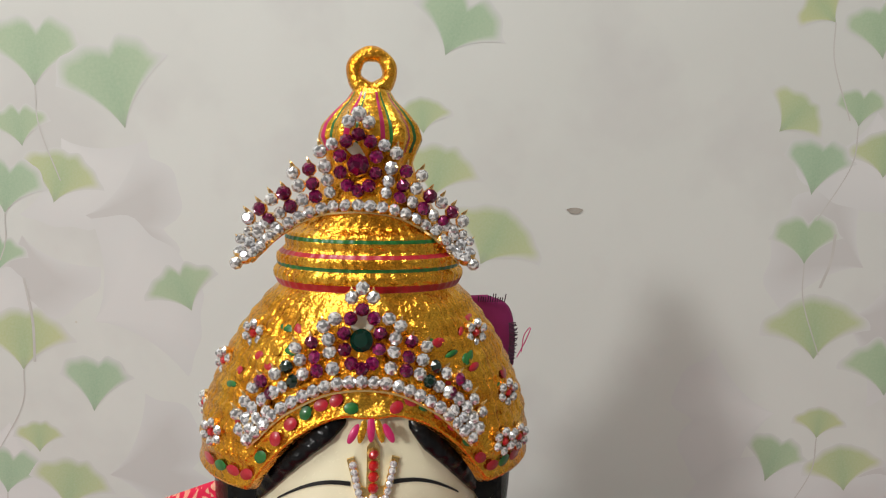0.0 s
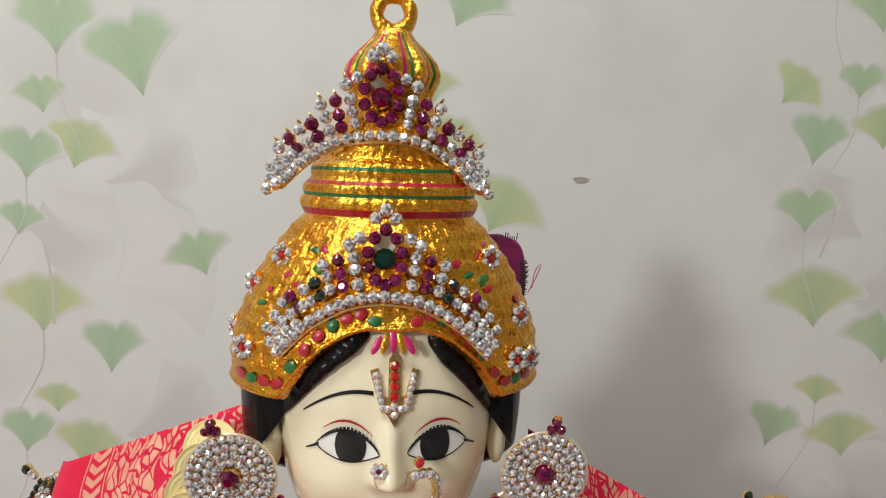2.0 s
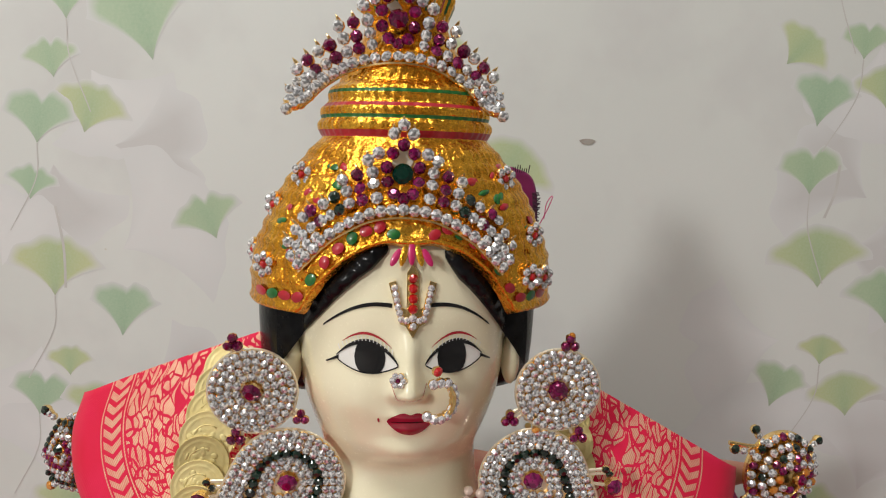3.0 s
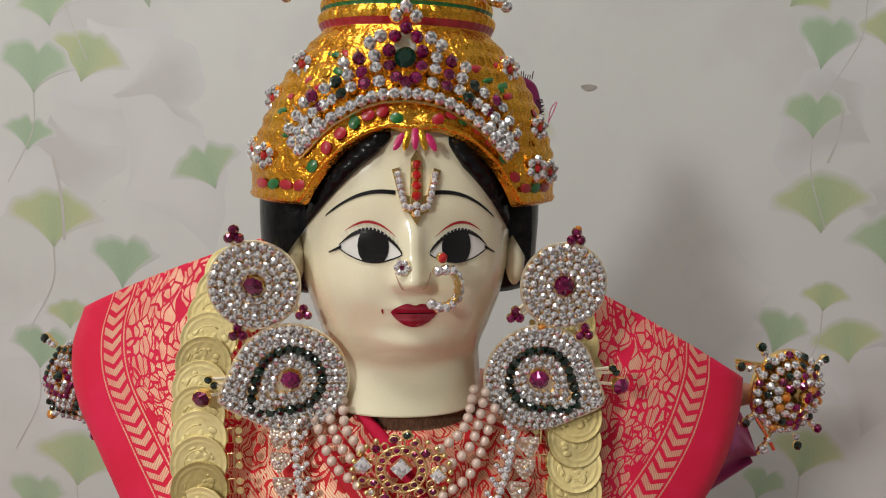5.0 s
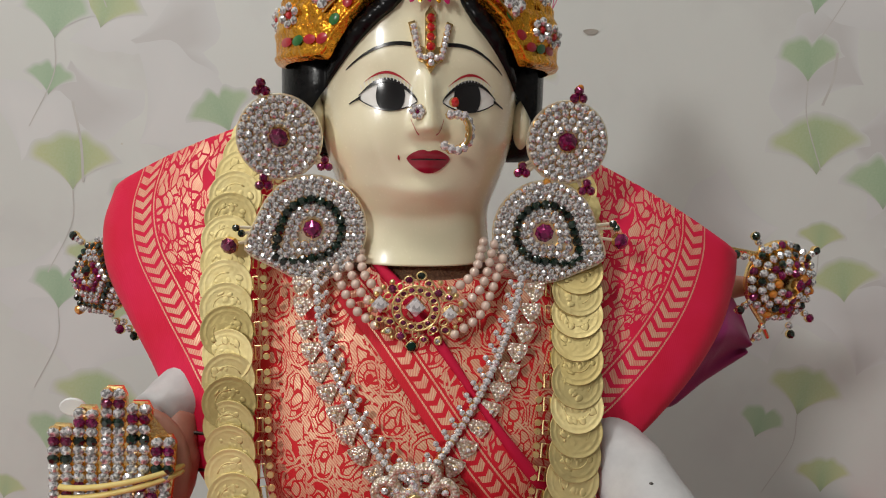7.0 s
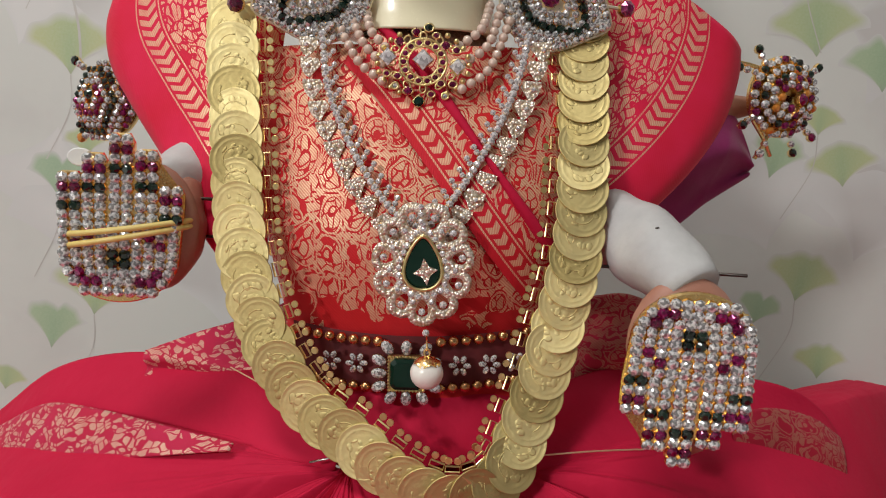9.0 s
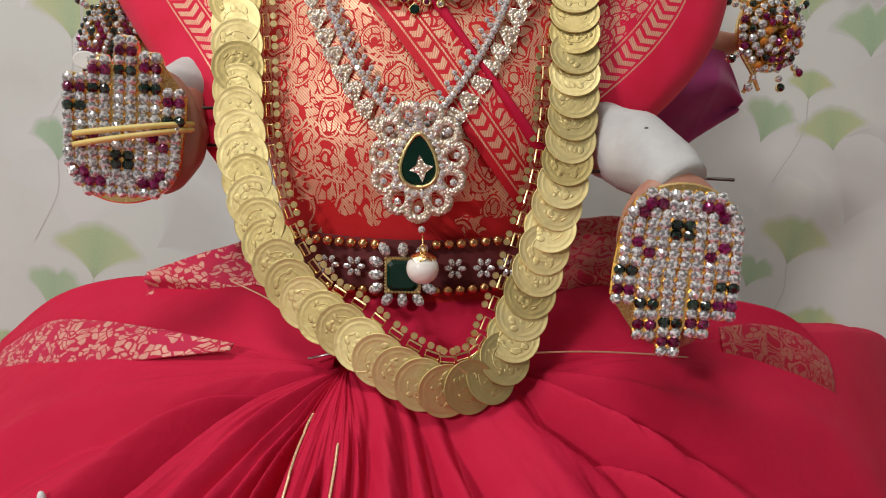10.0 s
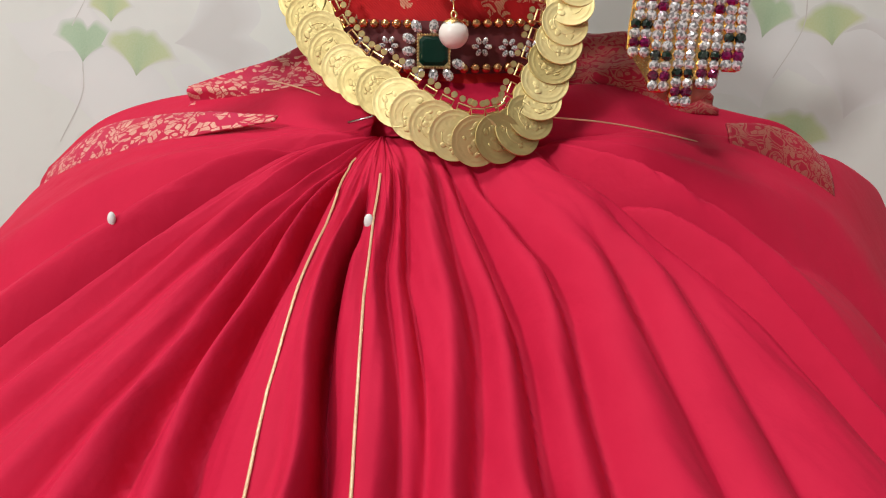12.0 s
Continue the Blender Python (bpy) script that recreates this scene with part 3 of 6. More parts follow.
smudge.prism([(0.1345 + 0.007 * math.cos(a) * (1 + 0.2 * math.sin(3 * a)), 0.5155 + 0.0028 * math.sin(a)) for a in np.linspace(0, 2 * math.pi, 18)[:-1]], 0.8192, 0.8199)
smudge.make("smudge", [SPOT_INK], wall_back, False)

# ---- painted idol head: one mesh ----
HEAD = pose(-0.0108, 0.465, 0, 0, 0, 8.2)
ZA = (0.344, 0.352, 0.362, 0.367, 0.372, 0.381, 0.397, 0.415, 0.432, 0.450, 0.472)
AA = (0.0382, 0.0364, 0.0354, 0.0353, 0.0362, 0.0394, 0.0445, 0.0470, 0.0468, 0.0455, 0.0405)
BA = (0.0370, 0.0352, 0.0347, 0.0358, 0.0392, 0.0446, 0.0488, 0.0497, 0.0490, 0.0470, 0.0420)


def head_v(u, z):
    """Depth of the painted face at u, z in the head's own frame."""
    a, b = spline(ZA, AA, z), spline(ZA, BA, z)
    e = 2.25
    v = -b * max(0.0, 1 - min(1.0, abs(u) / a) ** e) ** (1 / e)
    m = abs(u)
    dz = z - 0.4045
    tip = math.exp(-(dz / (0.0085 if dz > 0 else 0.0030)) ** 2)
    v -= 0.0088 * tip * math.exp(-(u / 0.0052) ** 2)
    v -= 0.0042 * bump2(u, 0.0038, z - 0.419, 0.010)
    v -= 0.0018 * bump2(m - 0.0050, 0.0020, z - 0.4045, 0.0028)
    v += 0.0022 * bump2(m - 0.0175, 0.0105, z - 0.4215, 0.0075)
    v -= 0.0016 * bump2(m - 0.018, 0.006, z - 0.4205, 0.0045)
    v -= 0.0020 * bump2(u - 0.001, 0.008, z - 0.3940, 0.0024) + 0.0022 * bump2(u - 0.001, 0.006, z - 0.3888, 0.0026)
    v -= 0.0042 * bump2(u, 0.013, z - 0.3765, 0.0065)
    v -= 0.0014 * bump2(m - 0.024, 0.011, z - 0.400, 0.010)
    return v


CB = (0.428, 0.440, 0.455, 0.470, 0.484, 0.495, 0.5025, 0.5045, 0.5060, 0.5085, 0.5105, 0.5125, 0.5140, 0.5165, 0.5185, 0.5200, 0.5230, 0.5255, 0.5280, 0.5350, 0.5450, 0.5530, 0.5565, 0.5630, 0.5680, 0.5730, 0.5780, 0.5820)
CA = (0.0655, 0.0668, 0.0655, 0.0600, 0.0530, 0.0450, 0.0385, 0.0365, 0.0372, 0.0384, 0.0384, 0.0366, 0.0372, 0.0372, 0.0350, 0.0336, 0.0340, 0.0330, 0.0292, 0.0262, 0.0205, 0.0168, 0.0178, 0.0205, 0.0190, 0.0150, 0.0100, 0.0075)


def crown_axes(z):
    a = float(np.interp(z, CB, CA)) if z > 0.50 else spline(CB, CA, z)
    return a, a * float(np.interp(z, (0.43, 0.46, 0.50, 0.53, 0.55), (0.765, 0.785, 0.84, 0.88, 1.0)))


def crown_v(u, z, lift=0.0):
    a, b = crown_axes(z)
    return -(b + lift) * max(0.0, 1 - min(1.0, abs(u) / a) ** 2.2) ** (1 / 2.2)


def crown_edge(u):
    m = abs(u)
    peak = 0.0012 * math.exp(-(u / 0.007) ** 4)
    return max(0.4335, 0.4635 - 0.0260 * (min(m, 0.06) / 0.041) ** 2.6) - peak


def hair_edge(u):
    m = max(0.0, abs(u) - 0.0085)
    return 0.4560 - 0.036 * min(1.3, m / 0.036) ** 1.4


MAT_HEAD = [CREAM, HAIR, GOLD, RED_PAINT, GREEN_PAINT, PINK_PAINT, BLACK, EYE_WHITE, LIP]
idol = Bag()
cols = 200


def ring_at(a, b, z, e=2.25, v_front=None):
    row = []
    for j in range(cols):
        th = 2 * math.pi * j / cols
        su, cu = math.sin(th), math.cos(th)
        u = a * math.copysign(abs(su) ** (2 / e), su)
        v = -b * math.copysign(abs(cu) ** (2 / e), cu)
        if v_front and cu > 0.0:
            v = v_front(u, z)
        row.append((u, v, z))
    return row


rows = [ring_at(0.030, 0.031, 0.3445), ring_at(0.0358, 0.0357, 0.3436)]
for z in np.arange(0.344, 0.4715, 0.0009):
    rows.append(ring_at(spline(ZA, AA, z), spline(ZA, BA, z), z, 2.25, head_v))
idol.grid(rows, 0, True)

# hair: glossy black locks from the parting down behind the ears
for sign in (-1, 1):
    rows = []
    start = 0.0085 if sign < 0 else 0.0135
    for u in np.linspace(start, 0.0540, 80):
        row = []
        top, low = crown_edge(u) + 0.003, hair_edge(u)
        low = max(low, 0.402)
        swell = min(1.0, (u - start) / 0.006) ** 0.5
        mid = (top + low) / 2
        for t in np.linspace(0, 1, 16):
            z = mid + (low + (top - low) * t - mid) * (swell if u < start + 0.006 else 1)
            a, b = spline(ZA, AA, z), spline(ZA, BA, z)
            round_off = math.sin(math.pi * min(1.0, max(0.0, t))) ** 0.5
            ripple = 0.0005 * math.sin(430 * (z + 0.35 * u)) + 0.0004 * math.sin(900 * (z - 0.5 * u))
            if u < 0.0425:
                v = head_v(u, z) - 0.0052 * round_off * swell - ripple * round_off
            else:
                k = (u - 0.0425) / 0.0215
                v = head_v(0.0425, z) * (1 - 0.62 * k ** 2.4) - 0.002 * (1 - k)
            row.append((sign * u, v, z))
        rows.append(row)
    idol.grid(rows if sign > 0 else rows[::-1], 1)
# the mass of hair behind the face
idol.grid([[(a * math.copysign(abs(math.sin(q)) ** 0.8, math.sin(q)), 0.024 - b * math.copysign(abs(math.cos(q)) ** 0.8, math.cos(q)), z) for q in np.linspace(0, 2 * math.pi, 61)[:-1]] for a, b, z in
           ((0.020, 0.014, 0.3900), (0.0620, 0.036, 0.3910), (0.0650, 0.041, 0.3950), (0.0662, 0.0430, 0.4080), (0.0668, 0.0435, 0.4230), (0.0668, 0.0430, 0.4400))], 1, True)

# crown shell, its lower hem rolled
rows, zs = [], []
fracs = np.linspace(0, 1, 26)
levels = sorted(set(list(np.arange(0.4720, 0.5035, 0.0016)) + list(np.arange(0.5040, 0.5300, 0.0007)) + list(np.arange(0.5300, 0.5821, 0.0013))))
for kind in range(len(fracs) + len(levels) + 2):
    row = []
    for j in range(cols):
        th = 2 * math.pi * j / cols
        su, cu = math.sin(th), math.cos(th)
        u0 = 0.0665 * math.copysign(abs(su) ** 0.909, su)
        base = crown_edge(u0) if cu > 0 else 0.4335
        if kind < 2:
            z, grow = base + 0.0012 * kind - 0.0004, -0.0035 + 0.0028 * kind
        elif kind - 2 < len(fracs):
            z, grow = base + 0.001 + (0.4715 - base - 0.001) * fracs[kind - 2], 0.0
        else:
            z, grow = levels[kind - 2 - len(fracs)], 0.0
        a, b = crown_axes(z)
        if z < 0.475:
            edge = z - base
            grow += 0.0012 * math.exp(-((edge - 0.0022) / 0.0013) ** 2) + 0.0010 * math.exp(-((edge - 0.0125) / 0.0012) ** 2)
        if 0.544 < z < 0.581:
            grow += 0.0011 * math.cos(11 * th) * math.sin(math.pi * (z - 0.544) / 0.037)
        if 0.505 < z < 0.53:
            grow += 0.00025 * math.sin(150 * th)
        if 0.450 < z < 0.502 and z > base + 0.016 and cu > -0.2:
            grow += 0.0010 * (math.sin(34 * th + (z - 0.474) * 500) * math.sin(34 * th - (z - 0.474) * 500))
        row.append(((a + grow) * math.copysign(abs(su) ** 0.909, su), -(b + grow) * math.copysign(abs(cu) ** 0.909, cu), z))
    rows.append(row)
    zs.append(row[0][2])


def crown_slot(i, j):
    z = rows[i][j][2]
    if 0.5040 < z < 0.5070:
        return 3
    if 0.5122 < z < 0.5138 or 0.5225 < z < 0.5238:
        return 4
    if 0.5172 < z < 0.5186:
        return 3
    if 0.556 < z < 0.580:
        k = j % 20
        if k in (4, 5, 6):
            return 5
        if k in (10, 11):
            return 4
    return 2


idol.grid(rows, 2, True, None, crown_slot)
# loop on top
ring_rows = []
for i in range(41):
    a = 2 * math.pi * i / 40
    fat = 0.0030 + 0.0006 * max(0.0, -math.sin(a)) + 0.0002 * math.sin(5 * a)
    ring_rows.append([((0.0072 + fat * math.cos(q)) * math.cos(a), fat * 1.15 * math.sin(q), 0.5892 + (0.0072 + fat * math.cos(q)) * math.sin(a)) for q in np.linspace(0, 2 * math.pi, 15)[:-1]])
idol.grid(ring_rows, 2, True)
idol.ball((0, 0, 0.5800), 0.0085, 0.0075, 0.0035, 16, 8, 2)


def dab(u, z, ru, rz, turn, slot, surface=crown_v, lift=0.0003, swell=0.0005):
    """A dab of paint or a low boss lying on the surface."""
    out = []
    for k in range(4):
        s = k / 3
        row = []
        for q in range(16):
            a = 2 * math.pi * q / 16
            x, y = ru * s * math.cos(a), rz * s * math.sin(a)
            c, d = math.cos(radians(turn)), math.sin(radians(turn))
            uu, zz = u + x * c - y * d, z + x * d + y * c
            row.append((uu, surface(uu, zz) - lift - swell * (1 - s * s), zz))
        out.append(row)
    idol.grid(out[::-1], slot, True)


def ribbon(top, low, slot, surface=head_v, lift=0.0003, n=28, cross=3, swell=0.0):
    """A painted stroke between two lines given as functions of 0..1."""
    out = []
    for i in range(n + 1):
        s = i / n
        (u0, z0), (u1, z1) = low(s), top(s)
        out.append([(u0 + (u1 - u0) * t, surface(u0 + (u1 - u0) * t, z0 + (z1 - z0) * t) - lift - swell * math.sin(math.pi * t) * math.sin(math.pi * s), z0 + (z1 - z0) * t) for t in np.linspace(0, 1, cross + 1)])
    if out[-1][0][0] < out[0][0][0]:
        out = out[::-1]
    idol.grid(out, slot)


# dabs on the brow band, in threes, and rope edge
k = 0
for u in np.arange(-0.060, 0.0601, 0.0053):
    if abs(u) < 0.004:
        continue
    slope = math.degrees(math.atan((crown_edge(u + 0.001) - crown_edge(u - 0.001)) / 0.002)) if abs(u) > 0.010 else 0
    dab(u, (crown_edge(u) if abs(u) > 0.012 else 0.4598) + 0.0075, 0.0026, 0.0020, slope + 30 * (k % 2), 3 if k % 3 != 1 else 4, crown_v, 0.0012)
    k += 1
for u in np.arange(-0.0555, 0.0556, 0.0019):
    if abs(u) > 0.008:
        z = crown_edge(u) + 0.0130
        idol.ball((u, crown_v(u, z) - 0.0004, z), 0.0009, 0.0009, 0.0009, 6, 4, 2)
for q in (-2, -1, 0, 1, 2):
    dab(q * 0.0031, 0.4585 + 0.0008 * (2 - abs(q)), 0.0014, 0.0046 - 0.0004 * abs(q), 14 * q, 5 if q % 2 == 0 else 2, crown_v, 0.0006)
dome_rng = random.Random(3)
for q in range(46):
    side = -1 if q % 2 else 1
    u, z = side * dome_rng.uniform(0.018, 0.058), dome_rng.uniform(0.448, 0.494)
    if abs(u) < crown_axes(z)[0] * 0.93 and z > crown_edge(u) + 0.014:
        dab(u, z, dome_rng.uniform(0.0014, 0.0028), dome_rng.uniform(0.0010, 0.0017), dome_rng.uniform(-70, 70), (3, 4, 2, 4, 3)[q % 5], crown_v, 0.0003, 0.0007)

# eyes, brows, lids, lips
for sign in (-1, 1):
    def upper(s, up=0.0, sign=sign):
        u = 0.0054 + 0.0242 * s
        return sign * u + 0.0010, 0.4156 + 0.0012 * s + 0.0074 * math.sin(math.pi * min(1.0, s * 0.97)) ** 0.8 + up

    def lower(s, sign=sign):
        u = 0.0054 + 0.0242 * s
        return sign * u + 0.0010, 0.4156 + 0.0012 * s - 0.0042 * math.sin(math.pi * s) ** 0.8

    ribbon(upper, lower, 7, lift=0.0003)
    cut = 0.0164
    def iris_top(s, sign=sign):
        u = cut + 0.0061 * (2 * s - 1)
        h = 0.0070 * max(0.0, 1 - abs(2 * s - 1) ** 2.6) ** 0.5
        return sign * u + 0.0010, min(0.4182 + h, upper((u - 0.0054) / 0.0242)[1])

    def iris_low(s, sign=sign):
        u = cut + 0.0061 * (2 * s - 1)
        h = 0.0070 * max(0.0, 1 - abs(2 * s - 1) ** 2.6) ** 0.5
        return sign * u + 0.0010, max(0.4182 - h, lower((u - 0.0054) / 0.0242)[1])

    ribbon(iris_top, iris_low, 6, lift=0.0006)
    ribbon(lambda s: upper(s, 0.0015 * math.sin(math.pi * min(1, s + 0.06)) ** 0.7 + 0.0003), lambda s: upper(s, -0.0003), 6, lift=0.0008)
    ribbon(lambda s: (lower(s)[0], lower(s)[1] + 0.0002), lambda s: (lower(s)[0], lower(s)[1] - 0.00035), 6, lift=0.0008)
    ribbon(lambda s, sign=sign: (sign * (0.0288 + 0.0050 * s) + 0.0010, 0.4172 - 0.0024 * s + 0.0008 * (1 - s)), lambda s, sign=sign: (sign * (0.0288 + 0.0050 * s) + 0.0010, 0.4166 - 0.0024 * s), 6, lift=0.0007)
    for q in range(15):
        s = 0.1 + 0.84 * q / 14
        x, z = upper(s, 0.0010)
        ribbon(lambda t, x=x, z=z, sign=sign, s=s: (x + sign * 0.0012 * (s - 0.3) * t + 0.00016, z + 0.0021 * t), lambda t, x=x, z=z, sign=sign, s=s: (x + sign * 0.0012 * (s - 0.3) * t - 0.00016, z + 0.0021 * t), 7, lift=0.0009, n=3, cross=1)
    ribbon(lambda s: upper(0.10 + 0.80 * s, 0.0036 + 0.0009 * math.sin(math.pi * s)), lambda s: upper(0.10 + 0.80 * s, 0.0034), 3, lift=0.0004)
    ribbon(lambda s, sign=sign: (sign * (0.0070 - 0.0035 * s), 0.4085 - 0.0066 * math.sin(1.5 * s) + 0.0003), lambda s, sign=sign: (sign * (0.0070 - 0.0035 * s), 0.4085 - 0.0066 * math.sin(1.5 * s) - 0.0003), 3, lift=0.0003)
    ribbon(lambda s, sign=sign: (sign * (0.0070 + 0.0270 * s), 0.4388 + 0.0014 * math.sin(math.pi * s) - 0.0095 * s ** 2 + 0.0011 * (1 - s) ** 0.5), lambda s, sign=sign: (sign * (0.0070 + 0.0270 * s), 0.4382 + 0.0014 * math.sin(math.pi * s) - 0.0095 * s ** 2), 6, lift=0.0004)
ribbon(lambda s: (0.001 + 0.0094 * (2 * s - 1), 0.3920 + 0.0042 * math.sin(math.pi * s) ** 0.65 - 0.0010 * math.exp(-((s - 0.5) / 0.10) ** 2)), lambda s: (0.001 + 0.0094 * (2 * s - 1), 0.3920 - 0.0062 * math.sin(math.pi * s) ** 0.75), 8, lift=0.0004, cross=8)
ribbon(lambda s: (0.001 + 0.0076 * (2 * s - 1), 0.3918 + 0.0003 * math.sin(math.pi * s)), lambda s: (0.001 + 0.0076 * (2 * s - 1), 0.3915), 6, lift=0.0005)
dab(-0.0116, 0.3922, 0.0004, 0.0011, 10, 3, head_v, 0.0003, 0.0002)
# ears
for sign in (-1, 1):
    idol.ball((sign * 0.0478, -0.018, 0.4085), 0.0042, 0.0060, 0.0115, 14, 10, 0)
idol_ob = idol.make("goddess_idol", MAT_HEAD)
idol_ob.matrix_world = HEAD
tagged(idol_ob, "painted cream-faced goddess idol head with gilt domed crown", "statue")

# ---- saree ----
SAREE = holder("saree", Matrix.Identity(4), "crimson and gold brocade silk saree draped on the idol", "saree")


def torso_y(x, z):
    """Front of the draped body."""
    front = spline((0.14, 0.17, 0.20, 0.25, 0.30, 0.345), (0.412, 0.411, 0.410, 0.4015, 0.414, 0.434), z)
    wide = spline((0.14, 0.19, 0.25, 0.31, 0.345), (0.075, 0.066, 0.074, 0.086, 0.080), z)
    t = min(1.0, abs(x + 0.010) / wide)
    return front + 0.050 * (1 - (1 - t ** 2.4) ** (1 / 2.4))


body = Bag()
rows, uv = [], []
for z in np.linspace(0.14, 0.337, 60):
    wide = spline((0.14, 0.19, 0.25, 0.31, 0.345), (0.075, 0.066, 0.074, 0.086, 0.080), z)
    xs = [-0.010 + wide * math.sin(t) for t in np.linspace(-math.pi / 2, math.pi / 2, 61)]
    wrinkle = lambda x: 0.0008 * math.sin(95 * (z + 0.7 * x)) * math.sin(60 * x + 1)
    rows.append([(x, torso_y(x, z) + wrinkle(x), z) for x in xs] + [(-0.010 + wide * math.cos(t), torso_y(9, z) + 0.045 * math.sin(t), z) for t in np.linspace(0.1, math.pi - 0.1, 16)])
    uv.append([(x, z) for x in xs] + [(0.1, z)] * 16)
top_row, top_uv = rows[-1], uv[-1]
for k in (0.75, 0.5, 0.3):
    rows.append([(-0.010 + (p[0] + 0.010) * k, 0.470 + (p[1] - 0.470) * k, 0.337 + 0.004 * (1 - k)) for p in top_row])
    uv.append(top_uv)
body.grid(rows, 0, True, uv)
bodice = body.make("bodice", [BODICE_BROCADE], SAREE, True, "red silk bodice woven with gold brocade")

# straw-filled neck under the head
neck = Bag()
neck.grid([[(-0.008 + r * math.cos(a) * (1 + 0.03 * math.sin(9 * a)), 0.462 + r * 0.9 * math.sin(a), z) for a in np.linspace(0, 2 * math.pi, 41)[:-1]] for r, z in ((0.040, 0.320), (0.036, 0.335), (0.030, 0.345), (0.024, 0.352))], 0, True)
tagged(neck.make("neck_stuffing", [NECK_STRAW]), "rough brown straw stuffing below the idol neck", "stuffing")


def cloth(name, edges, label, material, parent=None, nx=40, nz=60, uv_hem=True, ripple=0.0, curl=0.0, thick=0.0010, category="saree", top=True):
    """A sheet of cloth between an inner and an outer edge, each a list of points from top to bottom."""
    inner, outer = along(edges[0], nz), along(edges[1], nz)
    bag = Bag()
    rows, uv = [], []
    v = 0.0
    for i in range(nz):
        a, b = inner[i], outer[i]
        w = (b - a).length
        if i:
            v += (outer[i] - outer[i - 1]).length
        row, row_uv = [], []
        for j in range(nx):
            t = j / (nx - 1)
            p = a.lerp(b, t)
            bow = 0.010 * min(1.0, w / 0.06) ** 1.5 * math.sin(math.pi * t) + ripple * math.sin(9 * t + 6 * i / nz) * math.sin(math.pi * t)
            p = p + Vector((0, -bow, 0.25 * bow))
            if curl and t > 0.86:
                k = (t - 0.86) / 0.14
                p = p + Vector((-0.15 * curl * k * k * math.copysign(1, b.x - a.x), curl * k * k, 0))
            row.append(p)
            row_uv.append(((1 - t) * w, v))
        rows.append(row)
        uv.append(row_uv)
    bag.grid(rows, 0, False, uv)
    if parent is None and category == "saree":
        parent = SAREE
    ob = bag.make(name, [material], parent)
    mod = ob.modifiers.new("thickness", "SOLIDIFY")
    mod.thickness, mod.offset = thick, 0.0
    if parent is None and top:
        tagged(ob, label, category)
    elif label:
        tagged(ob, label)
    return ob


LEFT_OUT = [(-0.176, 0.486, 0.372), (-0.1810, 0.482, 0.352), (-0.1760, 0.474, 0.330), (-0.1590, 0.462, 0.306), (-0.1390, 0.448, 0.282), (-0.1170, 0.428, 0.254), (-0.100, 0.420, 0.235)]
LEFT_IN = [(-0.072, 0.472, 0.415), (-0.074, 0.464, 0.384), (-0.076, 0.456, 0.350), (-0.078, 0.446, 0.320), (-0.079, 0.436, 0.290), (-0.079, 0.428, 0.260), (-0.078, 0.420, 0.235)]
RIGHT_OUT = [(0.160, 0.484, 0.345), (0.1590, 0.482, 0.330), (0.1500, 0.472, 0.308), (0.1350, 0.462, 0.287), (0.114, 0.450, 0.267), (0.086, 0.436, 0.246), (0.066, 0.425, 0.228)]
RIGHT_IN = [(0.056, 0.480, 0.403), (0.058, 0.474, 0.378), (0.058, 0.468, 0.350), (0.058, 0.458, 0.320), (0.056, 0.446, 0.290), (0.054, 0.434, 0.260), (0.050, 0.424, 0.228)]
cloth("shoulder_drape", (LEFT_IN, LEFT_OUT), "red silk shoulder drape with gold chevron border", SHOULDER_BROCADE, curl=0.007)
cloth("shoulder_drape", (RIGHT_IN, RIGHT_OUT), "red silk shoulder drape with gold chevron border, falling steeply", SHOULDER_BROCADE, curl=0.007)

# pleated skirt, spread over crossed knees
KNOT = Vector((-0.036, 0.392))


def ridge_y(dx):
    return 0.396 + 1.7 * dx * dx


def skirt_z(x, y):
    dx = x + 0.018
    fwd = ridge_y(dx) - y
    soft = 0.5 * (fwd + math.sqrt(fwd * fwd + 0.018 ** 2))
    back = 0.5 * (-fwd + math.sqrt(fwd * fwd + 0.010 ** 2))
    fall = 0.5 * max(0.0, x - 0.02) ** 1.5 * min(1.0, max(0.0, fwd / 0.12))
    return 0.157 - fall - 0.150 * (abs(dx) / (0.365 if dx < 0 else 0.51)) ** 3.6 - 0.62 * soft - 0.28 * back - 0.005 * math.exp(-((x - 0.010) / 0.045) ** 2)


# valleys between the folds: angle near the knot, halfway and at the hem, depth, width of the wall that falls and of the slope that rises, start
CREASES = [
    (200, 196, 194.5, 1.10, 2.0, 3.5, 0.0), (205, 211, 214.5, 2.30, 2.6, 2.6, 0.0), (224, 223, 224, 0.45, 2.0, 4.0, 0.06), (232, 231, 231, 0.50, 1.8, 5.0, 0.0), (238, 240, 244, 0.55, 1.6, 4.0, 0.0),
    (241, 245, 251.5, 0.95, 1.6, 4.0, 0.0), (247, 253, 257.5, 0.95, 1.3, 3.2, 0.0), (270, 267.2, 268.6, 1.70, 1.1, 0.9, 0.05),
    (283, 276.7, 275.8, 0.45, 1.2, 2.4, 0.03), (288, 281, 278.5, 0.55, 1.5, 3.0, 0.02), (294, 289, 283.5, 0.85, 1.6, 3.2, 0.0), (297, 293, 289.5, 1.10, 1.3, 3.0, 0.0),
    (300.5, 298, 293.7, 1.05, 1.3, 3.0, 0.0), (305, 305, 300, 1.10, 2.0, 3.0, 0.06), (309, 312, 306, 1.15, 2.4, 3.2, 0.05),
]
